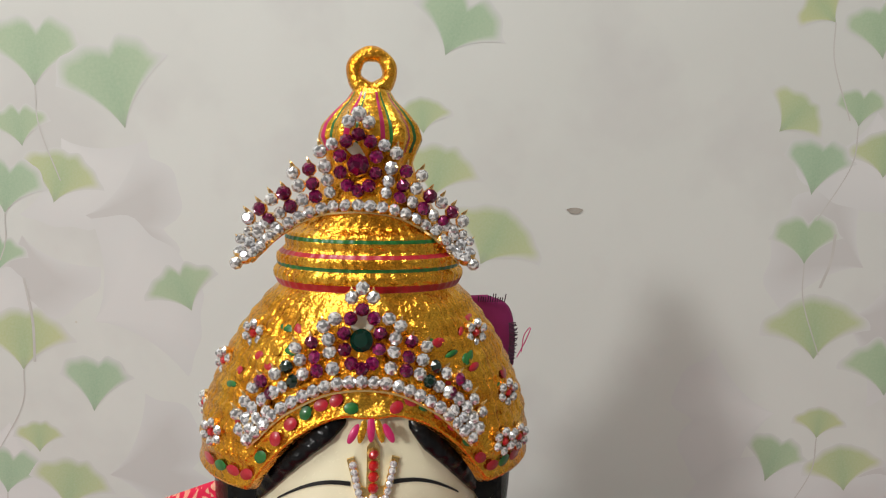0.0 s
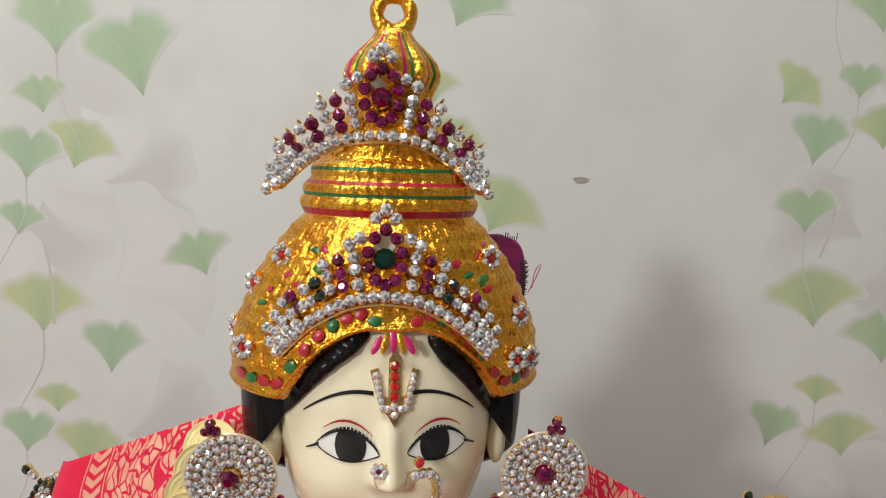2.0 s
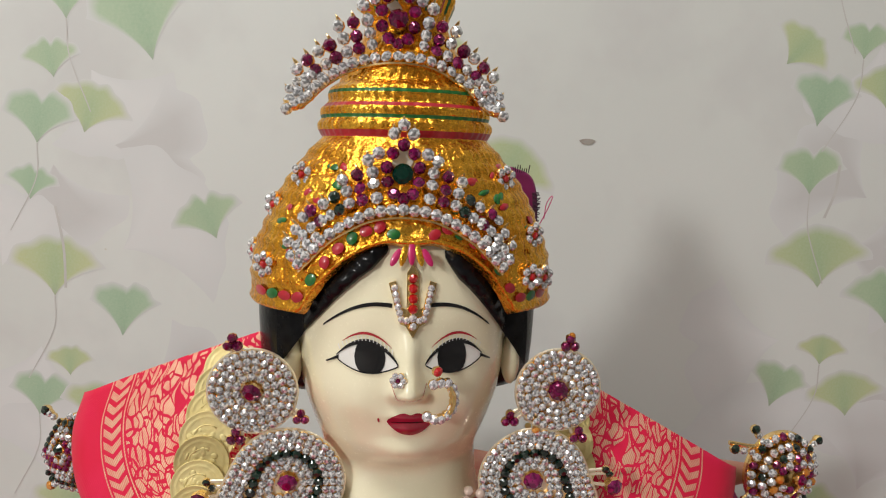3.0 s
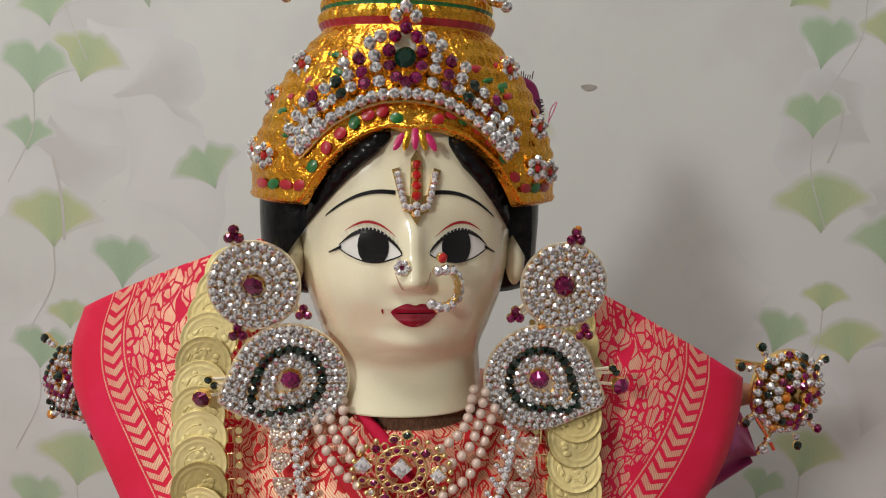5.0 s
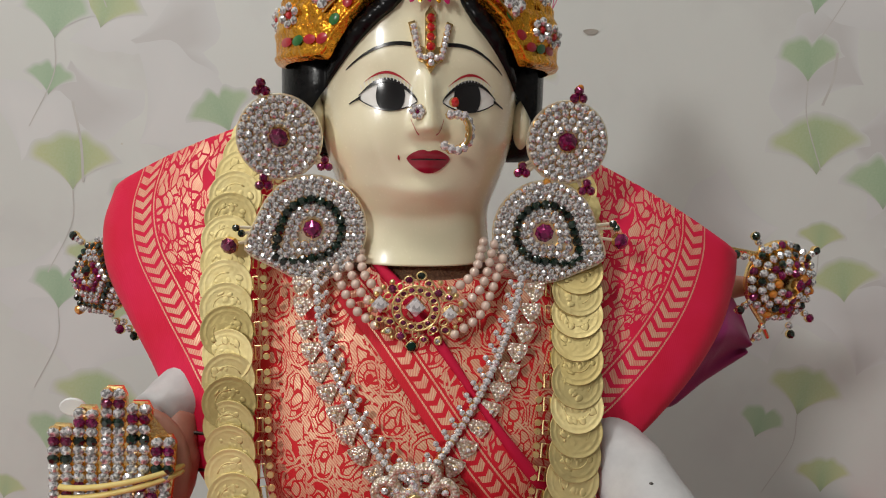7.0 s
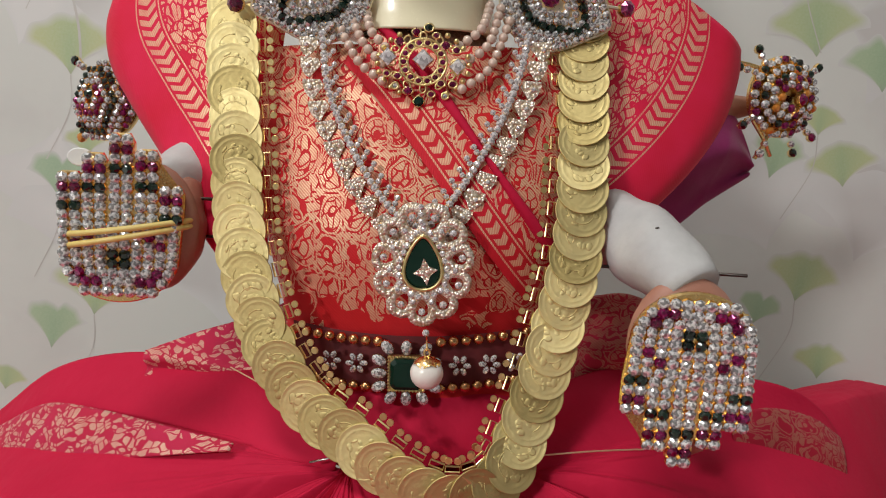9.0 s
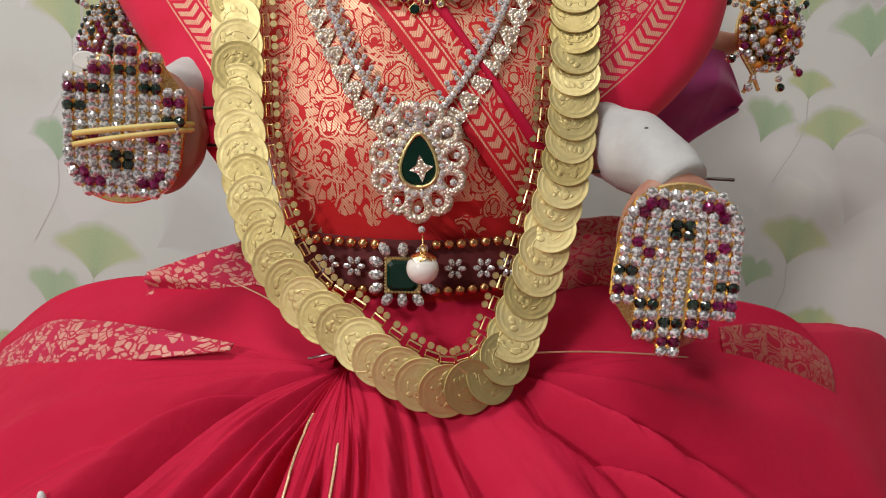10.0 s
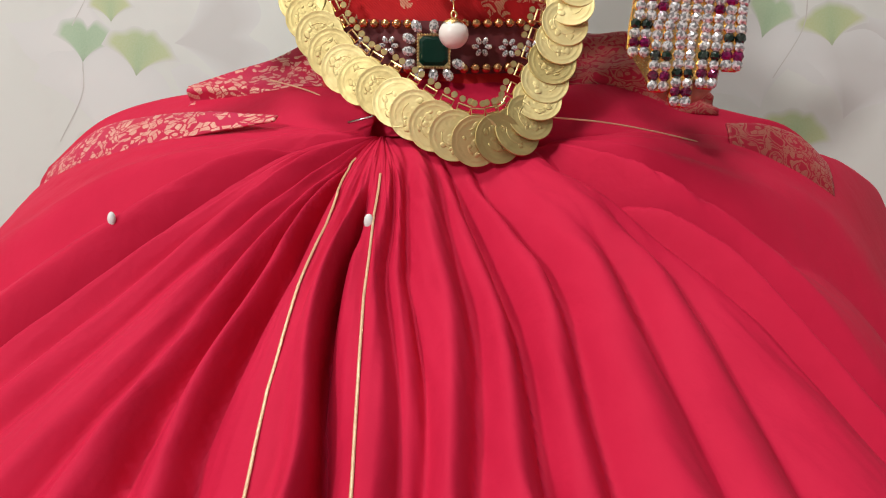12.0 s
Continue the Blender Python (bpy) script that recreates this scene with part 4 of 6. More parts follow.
# valleys on the east side, whose walls look back to the middle
EAST_CREASES = [(314, 320, 322, 0.90, 1.8, 3.5, 0.0), (316, 333, 336, 2.30, 3.2, 2.4, 0.0), (342, 346, 348.5, 1.30, 2.0, 3.0, 0.0)]


def LINE_A(rho):
    return float(np.interp(rho, (0.030, 0.060, 0.084, 0.115, 0.147, 0.175, 0.300), (252.5, 258.0, 260.1, 261.0, 262.2, 263.8, 266.0)))


def LINE_B(rho):
    return float(np.interp(rho, (0.045, 0.070, 0.110, 0.170, 0.300), (274.0, 272.6, 272.0, 272.6, 273.4)))


def pleat(phi, rho):
    """Height of the folds that fan from the knot."""
    p = phi + (0.7 * math.sin(31 * rho + 0.09 * phi) + 0.5 * math.sin(57 * rho + 0.17 * phi)) * min(1.0, rho / 0.1)
    h = 0.55
    for near, mid, far, deep, fall, rise, start in CREASES + EAST_CREASES:
        t = p - float(np.interp(rho, (0.03, 0.09, 0.17), (near, mid, far)))
        t = -t if near > 313 else t
        if abs(t) < 3.2 * max(fall, rise):
            grow = min(1.0, max(0.0, (rho - start) / 0.03))
            h += deep * grow * (0.30 * math.exp(-((t + 1.7 * fall) / (1.1 * fall)) ** 2) - math.exp(-(abs(t) / (fall if t < 0 else rise)) ** 1.2))
    h += 0.20 * noise.noise(Vector((phi * 0.09, rho * 14, 0.3))) + 0.13 * noise.noise(Vector((phi * 0.32, rho * 22, 4.0))) + 0.05 * noise.noise(Vector((phi * 0.8, rho * 60, 9.0)))
    size = 0.0170 * min(1.0, (rho + 0.018) / 0.065) * (0.60 + 0.50 * max(0.0, -math.sin(radians(phi))))
    return h * size


skirt = Bag()
rows = []
PHI = list(np.linspace(170, 372, 760))
RHO = [0.004 + 0.42 * (i / 84) ** 1.25 for i in range(85)]


def skirt_point(phi, rho, lift=0.0):
    c, s = math.cos(radians(phi)), math.sin(radians(phi))
    shift = 0.5 - 0.5 * math.cos(math.pi * min(1.0, max(0.0, (phi - 282) / 40)))
    x, y = KNOT.x + 0.078 * shift + rho * c * 1.05, KNOT.y + 0.004 * shift + rho * s
    dx = x + 0.018
    if s > -0.35:
        y += 1.7 * dx * dx * (1 - max(0.0, -s) / 0.35)
    z = max(-0.018, skirt_z(x, y) + pleat(phi, rho))
    return (x, y, z + lift)


rows.append([(p[0] * 0.9, p[1] + 0.040, p[2] - 0.004) for p in [skirt_point(phi, 0.004) for phi in PHI]])
for rho in RHO:
    rows.append([skirt_point(phi, rho) for phi in PHI])
skirt.grid(rows[::-1])
skirt_ob = skirt.make("skirt", [CRIMSON], SAREE, True, "crimson silk skirt gathered in fanning pleats")


def gold_line(course, r0, r1, width=0.0005):
    bag = Bag()
    pts = [Vector(skirt_point(course(r0 + (r1 - r0) * t), r0 + (r1 - r0) * t, 0.0010)) for t in np.linspace(0, 1, 140)]
    bag.grid([[p + Vector((-width, 0, 0.0)) for p in pts], [p + Vector((0, 0, 0.0005)) for p in pts], [p + Vector((width, 0, 0)) for p in pts]])
    bag.make("gold_thread_line", [THREAD_GOLD], skirt_ob, label="woven gold thread line")


THREAD_GOLD = simple("gold_thread", (0.70, 0.44, 0.26), (0.86, 0.62, 0.42), 0.4, 0.6, 900, 0.5, 0.0004)
gold_line(LINE_A, 0.030, 0.33)
gold_line(LINE_B, 0.045, 0.33)

# ---- coin garland ----
GARLAND = [(-0.086, 0.452, 0.400), (-0.0915, 0.440, 0.378), (-0.0945, 0.432, 0.352), (-0.0925, 0.423, 0.325), (-0.0890, 0.414, 0.292), (-0.0875, 0.409, 0.267), (-0.084, 0.403, 0.242), (-0.0765, 0.397, 0.218),
           (-0.066, 0.391, 0.197), (-0.052, 0.386, 0.180), (-0.034, 0.380, 0.1695), (-0.017, 0.374, 0.158), (0.003, 0.371, 0.1490), (0.017, 0.372, 0.1490), (0.031, 0.379, 0.155), (0.040, 0.388, 0.173), (0.048, 0.395, 0.194),
           (0.055, 0.402, 0.217), (0.0605, 0.406, 0.238), (0.0635, 0.411, 0.259), (0.0650, 0.418, 0.283), (0.0655, 0.427, 0.307), (0.0665, 0.439, 0.332), (0.068, 0.452, 0.358), (0.066, 0.462, 0.378)]


def coin_mesh(seed):
    bag = Bag()
    n, r, t = 40, 0.0118, 0.0009
    prof = [(0.0, -t * 0.55), (0.30, -t * 0.60), (0.62, -t * 0.45), (0.76, -t * 0.45), (0.78, -t * 0.51), (0.81, -t * 0.45), (0.92, -t * 0.45), (0.95, -t * 0.58), (0.985, -t * 0.58), (1.0, -t * 0.6), (1.0, t * 0.4), (0.96, t * 0.5), (0.0, t * 0.5)]
    bag.grid([[(r * max(q, 0.001) * math.cos(2 * math.pi * i / n), y, r * max(q, 0.001) * math.sin(2 * math.pi * i / n)) for i in range(n)] for q, y in prof], 0, True)
    rng = random.Random(seed)
    for i in range(22):
        a, q = rng.uniform(0, 6.28), rng.uniform(0, 0.62)
        bag.ball((r * q * math.cos(a), -t * 0.5, r * q * math.sin(a)), rng.uniform(0.0006, 0.0020), 0.00016, rng.uniform(0.0006, 0.0022), 8, 5)
    bag.tube([(r * 0.5 * math.cos(a), -t * 0.36, r * 0.5 * math.sin(a)) for a in np.linspace(-0.6 + seed, 2.2 + 1.3 * seed, 14)], 0.00035, 6)
    me = bpy.data.meshes.new("coin")
    me.from_pydata(bag.v, [], bag.f)
    me.polygons.foreach_set("use_smooth", [True] * len(bag.f))
    me.materials.append(COIN)
    bm = bmesh.new()
    bm.from_mesh(me)
    bmesh.ops.recalc_face_normals(bm, faces=bm.faces)
    bm.to_mesh(me)
    bm.free()
    return me


garland = holder("coin_garland", Matrix.Identity(4), "long garland of overlapping embossed gold coins", "necklace")
COIN_SHAPES = [coin_mesh(seed) for seed in (1, 2, 3, 4)]
COINS = 57
line = along(GARLAND, COINS)
link_bag = Bag()
coin_rng = random.Random(21)
INNER = []
for i, p in enumerate(line):
    d = (line[min(i + 1, COINS - 1)] - line[max(i - 1, 0)]).normalized()
    side = d.cross(Vector((0, -1, 0))).normalized()
    face = side.cross(d).normalized()
    if face.y > 0:
        face = -face
    # each coin lies over the one before it
    lean = 0.11 + coin_rng.uniform(-0.045, 0.045)
    face = (face + d * lean + side * coin_rng.uniform(-0.10, 0.10)).normalized()
    x_axis = d.cross(face).normalized()
    m = Matrix((x_axis, -face, x_axis.cross(-face))).transposed().to_4x4()
    m.translation = p + face * 0.0005
    ob = new("coin", COIN_SHAPES[i % 4])
    ob.parent = garland
    ob.matrix_basis = m @ Matrix.Rotation(coin_rng.uniform(-3.0, 3.0), 4, "Y")
    inward = side if (side.x * (-0.012 - p.x) + side.z * (0.30 - p.z)) > 0 else -side
    INNER.append((p + inward * 0.0137 + Vector((0, 0.001, 0)), inward, d))
for i, (p, inward, d) in enumerate(INNER):
    bag = link_bag
    q = p - inward * 0.0005
    w, h = d * 0.0030, inward * 0.0013
    bag.tube([q - w - h, q + w - h, q + w + h, q - w + h], 0.0005, 5, 0, True)
    for k in (-0.5, 0.5):
        c = p + inward * 0.0032 + d * 0.0038 * k + Vector((0, -0.0004, 0))
        bag.prism([(c.x + 0.0016 * math.cos(a), c.z + 0.0016 * math.sin(a)) for a in np.linspace(0, 2 * math.pi, 11)[:-1]], c.y - 0.0004, c.y + 0.0004, 0, 0.1)
link_bag.make("link_chain", [PALE_GOLD], garland, False, "gold chain of box links and small discs")

# ---- crown jewels ----


def mirrored(half, u0, z0, k, sx=1.0):
    """Stones given for one side as (right, up, radius, kind) in small units, mirrored about the middle."""
    out = []
    for x, z, r, kind in half:
        for sign in ((1,) if abs(x) < 3 else (1, -1)):
            out.append((u0 + sign * x * k * sx, z0 + z * k, r * k * 1.10, kind))
    return out


def row_on(points, n, r, kind):
    line = along([(x, 0, z) for x, z in points], n)
    return [(p.x, p.z, r, kind) for p in line]


TOP_ARC = [(0, -155), (60, -158), (120, -166), (170, -180), (215, -200), (260, -226), (305, -257), (342, -290), (376, -325), (408, -355)]
top_half = row_on(TOP_ARC, 11, 23, "c") + row_on([(352, -232), (388, -275), (424, -318), (452, -345)], 4, 24, "c") + row_on([(318, -245), (362, -300), (400, -345)], 3, 20, "c")
top_half += [(0, 0, 40, "r")] + [(72 * math.sin(a), 8 - 108 * math.cos(a), 25, "r") for a in (0.0, 0.62, 1.22, 1.80, 2.45)] + [(0, 118, 25, "r")]
top_half += [(2, 195, 28, "c"), (38, 166, 25, "c")]
top_half += [(100, 78, 23, "c"), (148, 50, 25, "c"), (128, -8, 26, "c"), (118, -60, 24, "c"), (108, -106, 22, "c")]
top_half += [(188, -20, 25, "r"), (175, -75, 25, "r"), (163, -125, 25, "r"), (250, -35, 24, "c"), (228, -85, 25, "c"), (213, -140, 24, "c")]
top_half += [(285, -115, 27, "r"), (258, -165, 26, "r"), (333, -140, 24, "c"), (300, -192, 23, "c"), (378, -178, 26, "r"), (343, -217, 25, "r"), (423, -215, 25, "c"), (383, -250, 23, "c")]
KT = 0.0000967


def top_depth(x, z):
    return min(-0.0225 + 3.0 * (x + 0.005) ** 2, crown_v(min(max(x, -0.030), 0.030), min(z, 0.560)) - 0.0022)


def fill_stones(half, arc, offsets, r):
    """Close-set clear stones in the spaces that the rows leave."""
    for off in offsets:
        for p in along([(x * (1 + 0.0018 * off), 0, z + off * (1 - 0.0014 * x)) for x, z in arc], 60):
            if p.x > r and all(math.hypot(p.x - x, p.z - z) > (r + q) * 0.93 for x, z, q, kd in half):
                half.append((p.x, p.z, r, "c"))


top_half += row_on([(430, -362), (462, -385)], 2, 23, "c")
fill_stones(top_half, TOP_ARC[2:], (38, 44, 50, 76, 84, 92), 18)
top_items = mirrored(top_half, -0.0052, 0.5520, KT)
top_claws = [(x, z + 0.0018, (x + 0.005) * 0.05, 0.0024) for x, z, r, kd in mirrored([(2, 195, 1, ""), (38, 170, 1, ""), (148, 55, 1, ""), (188, -15, 1, ""), (250, -30, 1, ""), (285, -110, 1, ""), (333, -135, 1, ""), (378, -172, 1, ""), (423, -210, 1, ""), (452, -320, 1, "")], -0.0052, 0.5520, KT)]


def arc_rim(points, u0, z0, k, depth):
    def add(bag):
        pts = [(-x, z) for x, z in points[::-1]] + points[1:]
        line = along([(u0 + x * k, 0, z0 + (z - 26) * k) for x, z in pts], 40)
        bag.tube([(p.x, depth(p.x, p.z) + 0.0006, p.z) for p in line], 0.0007, 6)
    return add


jewel("upper_tiara", HEAD, "arched gilt tiara set with clear and ruby stones", "tiara", top_items, top_depth, claws=top_claws, extra=arc_rim(TOP_ARC, -0.0052, 0.5520, KT, top_depth))

LOW_ARC = [(0, -115), (45, -118), (90, -125), (130, -138), (165, -155), (200, -175), (235, -197), (265, -222), (292, -250), (318, -278), (345, -305)]
low_half = row_on(LOW_ARC, 12, 19, "c") + row_on([(268, -160), (300, -185), (330, -215), (350, -250), (368, -280)], 5, 20, "c") + row_on([(285, -215), (312, -235), (338, -270)], 3, 18, "c") + row_on([(330, -150), (352, -190), (380, -235)], 3, 18, "c")
low_half += [(0, 0, 33, "e")] + [(56 * math.sin(a), 4 - 84 * math.cos(a), 20, "r") for a in (0.0, 0.60, 1.20, 1.80, 2.45)] + [(0, 97, 20, "r")]
low_half += [(0, 162, 20, "c"), (32, 134, 20, "c"), (82, 68, 20, "c"), (117, 45, 20, "c"), (102, 5, 20, "c"), (97, -35, 20, "c"), (87, -80, 20, "c")]
low_half += [(152, -5, 20, "r"), (142, -50, 20, "r"), (134, -88, 20, "r"), (200, -22, 19, "c"), (187, -60, 19, "c"), (177, -100, 19, "c"), (227, -82, 20, "g"), (207, -122, 20, "g")]
low_half += [(262, -105, 19, "c"), (237, -140, 18, "c"), (305, -128, 20, "r"), (274, -162, 20, "r")]
KL = 0.0001165


def low_depth(x, z):
    return min(-0.0432 + 2.0 * (x + 0.003) ** 2, crown_v(x, z) - 0.0026)


fill_stones(low_half, LOW_ARC[2:], (34, 40, 68, 76), 16)
low_items = mirrored(low_half, -0.0034, 0.4900, KL)
low_claws = [(x, z + 0.0015, (x + 0.003) * 0.05, 0.0020) for x, z, r, kd in mirrored([(0, 165, 1, ""), (32, 138, 1, ""), (117, 48, 1, ""), (152, 0, 1, ""), (200, -18, 1, ""), (262, -100, 1, ""), (305, -122, 1, ""), (352, -185, 1, ""), (380, -228, 1, "")], -0.0034, 0.4900, KL)]
jewel("lower_tiara", HEAD, "arched gilt tiara with green centre stone and rubies", "tiara", low_items, low_depth, claws=low_claws, extra=arc_rim(LOW_ARC, -0.0034, 0.4900, KL, low_depth))


def flower_stud(u, z, v=None, n=6, size=0.0037, group="crown flower studs"):
    a, b = crown_axes(z)
    if v is None:
        v = crown_v(u, z) - 0.0018
    normal = Vector((u / a ** 2, v / b ** 2, 0)).normalized()
    normal = (normal + Vector((0, -0.45, 0))).normalized()
    local = Matrix.Translation((u, v, z)) @ Vector((0, -1, 0)).rotation_difference(normal).to_matrix().to_4x4()
    items = [(size * math.cos(2 * math.pi * i / n + 0.4), size * math.sin(2 * math.pi * i / n + 0.4), size * 0.52, "c") for i in range(n)] + [(0, 0, size * 0.46, "b")]
    return jewel("flower_stud", HEAD @ local, "small flower stud of clear stones round a ruby", "jewel", items, lambda x, z: 0.0, group=group)


for u, z in ((-0.0435, 0.4885), (-0.0560, 0.4755), (-0.0660, 0.4545), (-0.0585, 0.4520), (0.0405, 0.4890), (0.0535, 0.4655), (0.0510, 0.4490), (0.0585, 0.4475)):
    flower_stud(u, z)

# brow ornament and nose jewels
KF = 0.0000715
brow = [(0, 320 - 55 * i, 27, "b") for i in range(4)]
brow_items = [(0.0010, 0.427 + (z - 0) * KF, r * KF, kd) for x, z, r, kd in brow]
brow_items += [(0.0010 + s * x * KF, 0.427 + z * KF, 20 * KF, "w") for s in (-1, 1) for x, z in ((100, 268), (94, 235), (87, 202), (80, 168), (72, 135), (62, 100), (34, 92))] + [(0.0010, 0.427 + 105 * KF, 22 * KF, "w"), (0.0010, 0.427 + 62 * KF, 22 * KF, "w")]


def brow_plate(bag):
    k = KF
    outline = [(0, 0), (38, 60), (70, 72), (95, 150), (132, 292), (95, 305), (60, 160), (34, 150), (32, 350), (0, 398), (-32, 350), (-34, 150), (-60, 160), (-95, 305), (-132, 292), (-95, 150), (-70, 72), (-38, 60)]
    n = len(outline)
    pts = [(0.0010 + x * k, 0.427 + z * k) for x, z in outline]
    top = [(x, head_v(x, z) - 0.0012, z) for x, z in pts]
    mid = [(x, head_v(x, z) - 0.0002, z) for x, z in pts]
    base = len(bag.v)
    bag.add(top + mid, [(i, (i + 1) % n, n + (i + 1) % n, n + i) for i in range(n)] + [tuple(range(n))])


jewel("brow_ornament", HEAD, "gilt trident brow ornament with red and clear stones", "jewel", brow_items, lambda x, z: head_v(x, z) - 0.0016, extra=brow_plate)
ring_line = along([(110, -235), (150, -232), (195, -240), (222, -275), (236, -325), (226, -378), (195, -418), (140, -438), (80, -412)], 11)
ring_items = [(0.0010 + p.x * KF, 0.427 + p.y * KF, 29 * KF, "w") for p in [Vector((q[0], q[1])) for q in ring_line]]
ring_items += [(0.0010 + 132 * KF, 0.427 - 165 * KF, 29 * KF, "b")]
jewel("nose_ring", HEAD, "curved gilt nose ring of clear stones with ruby", "jewel", ring_items, lambda x, z: -0.0585 + 0.35 * max(0, x - 0.008), extra=lambda bag: bag.tube([(0.0010 + q[0] * KF * 0.97, -0.0570, 0.427 + q[1] * KF) for q in ring_line], 0.0010, 6))
jewel("nose_stud", HEAD, "tiny flower nose stud of clear stones", "jewel", [(-0.0046 + 0.0021 * math.cos(a), 0.4112 + 0.0021 * math.sin(a), 0.0013, "w") for a in np.linspace(0, 2 * math.pi, 7)[:-1]] + [(-0.0046, 0.4112, 0.0009, "r")], lambda x, z: -0.0560 - 0.2 * (x + 0.0046))

# ---- earrings ----


def ring_of(n, r, size, kind, x=0.0, z=0.0, turn=0.0):
    return [(x + r * math.cos(2 * math.pi * i / n + turn), z + r * math.sin(2 * math.pi * i / n + turn), size, kind) for i in range(n)]


def paisley(scale, tail, cx, cz, n, reach=0.62, width=0.42):
    """Points round a drop that bends to a point towards the angle tail."""
    out = []
    for i in range(n):
        a = 2 * math.pi * i / n
        d = (a - tail + math.pi) % (2 * math.pi) - math.pi
        r = scale * (1 + reach * math.exp(-(abs(d) / width) ** 1.5))
        out.append((cx + r * math.cos(a), cz + r * math.sin(a)))
    return out


def even_loop(points, pitch):
    closed = [Vector((p[0], p[1])) for p in points] + [Vector((points[0][0], points[0][1]))]
    total = sum((b - a).length for a, b in zip(closed, closed[1:]))
    n = max(5, int(total / pitch))
    out, need, walked = [], 0.0, 0.0
    for a, b in zip(closed, closed[1:]):
        seg = (b - a).length
        while need <= walked + seg and len(out) < n:
            out.append(a.lerp(b, (need - walked) / max(seg, 1e-9)))
            need += total / n
        walked += seg
    return out


def trefoil(x, z, r, kind="r"):
    return [(x + r * 1.05 * math.cos(a), z + r * 1.05 * math.sin(a), r, kind) for a in (1.57, 3.67, 5.76)]


def earring(side, m, drop, tail, extra_items):
    st = 0.00185
    hook = tail - radians(22) if tail > 1.5 else tail + radians(16)
    items = [(0, 0, 0.0043, "r")]
    for n, r in ((11, 0.0064), (17, 0.0097), (23, 0.0130), (29, 0.0162)):
        items += ring_of(n, r, st, "c", 0, 0, 0.3 * n)
    cx, cz = drop
    items.append((cx, cz, 0.0043, "r"))
    shapes = {0.94: "c", 0.81: "c", 0.69: "c", 0.56: "g", 0.42: "c", 0.29: "c"}
    for k, kind in shapes.items():
        reach = 0.32 if k > 0.65 else (0.62 if kind == "g" else 0.50)
        loop = paisley(0.0232 * k, hook if k > 0.65 else tail, cx, cz, 240, reach, 0.30 if k > 0.65 else 0.42)
        for p in even_loop(loop, 0.0034 if kind == "c" else 0.0041):
            items.append((p.x, p.y, 0.0023 if kind == "g" else st, kind))
    tail_dir = Vector((math.cos(hook), math.sin(hook)))
    for k in (1.10, 1.22):
        items.append((cx + tail_dir.x * 0.0240 * k, cz + tail_dir.y * 0.0240 * k, st, "c"))
    items += extra_items
    disc = [(0.0179 * math.cos(a), 0.0179 * math.sin(a)) for a in np.linspace(0, 2 * math.pi, 49)[:-1]]
    drop_plate = paisley(0.0232, hook, cx, cz, 64, 0.34, 0.32)

    def bands(bag):
        # short wires that carry the outer stones
        for x, z, r, kind in extra_items:
            mid = Vector((0.0, 0.0)) if math.hypot(x, z) < 0.026 else Vector((cx, cz))
            p = Vector((x, z))
            bag.tube([(x, 0.0008, z), (p.lerp(mid, 0.3).x, 0.0014, p.lerp(mid, 0.3).y), (p.lerp(mid, 0.45).x, 0.0014, p.lerp(mid, 0.45).y)], 0.0008, 6)
        bag.tube([(0.0072 * math.cos(a), -0.0003, 0.0072 * math.sin(a)) for a in np.linspace(0, 2 * math.pi, 33)[:-1]], 0.0005, 6, 0, True)
        bag.tube([(p[0] * 1.0, 0.0004, p[1]) for p in paisley(0.0234, hook, cx, cz, 60, 0.34, 0.32)], 0.0007, 6, 0, True)
        bag.tube([(0.0180 * math.cos(a), 0.0004, 0.0180 * math.sin(a)) for a in np.linspace(0, 2 * math.pi, 41)[:-1]], 0.0007, 6, 0, True)

    return jewel("earring", m, "gilt round and paisley earring of clear stones", "earring", items, lambda x, z: 0.0, (disc, drop_plate), group="pair of earrings", extra=bands, metal=PALE_SETTING)


left_extra = trefoil(-0.0075, 0.0205, 0.0021) + trefoil(-0.0070, -0.0200, 0.0021) + trefoil(0.0195, -0.0115, 0.0018) + [(-0.0225, -0.0480, 0.0038, "r"), (-0.0195, -0.0400, 0.0017, "g"), (-0.0172, -0.0425, 0.0017, "g")]
right_extra = trefoil(0.0040, 0.0205, 0.0021) + trefoil(0.0100, -0.0205, 0.0021) + trefoil(-0.0200, -0.0130, 0.0020) + [(0.0275, -0.0445, 0.0038, "r"), (0.0235, -0.0365, 0.0018, "g"), (0.0252, -0.0385, 0.0017, "g"), (-0.0085, -0.0180, 0.0018, "o"), (0.0045, 0.0240, 0.0015, "o")]
earring("left", pose(-0.0680, 0.4230, 0.4000, 3, 0, 6), (0.0140, -0.0400), radians(220), left_extra)
earring("right", pose(0.0585, 0.4360, 0.4005, 3, 0, 6), (-0.0085, -0.0410), radians(-38), right_extra)

# ---- necklaces ----
choker = holder("pearl_choker", pose(0, 0, 0), "choker of pearl strands with a kundan gold pendant", "necklace")


def pearl_mesh(r):
    bag = Bag()
    bag.ball((0, 0, 0), r, r, r, 12, 8)
    me = bpy.data.meshes.new("pearl")
    me.from_pydata(bag.v, [], bag.f)
    me.polygons.foreach_set("use_smooth", [True] * len(bag.f))
    me.materials.append(PEARL)
    return me


PEARL_ME = pearl_mesh(0.0022)
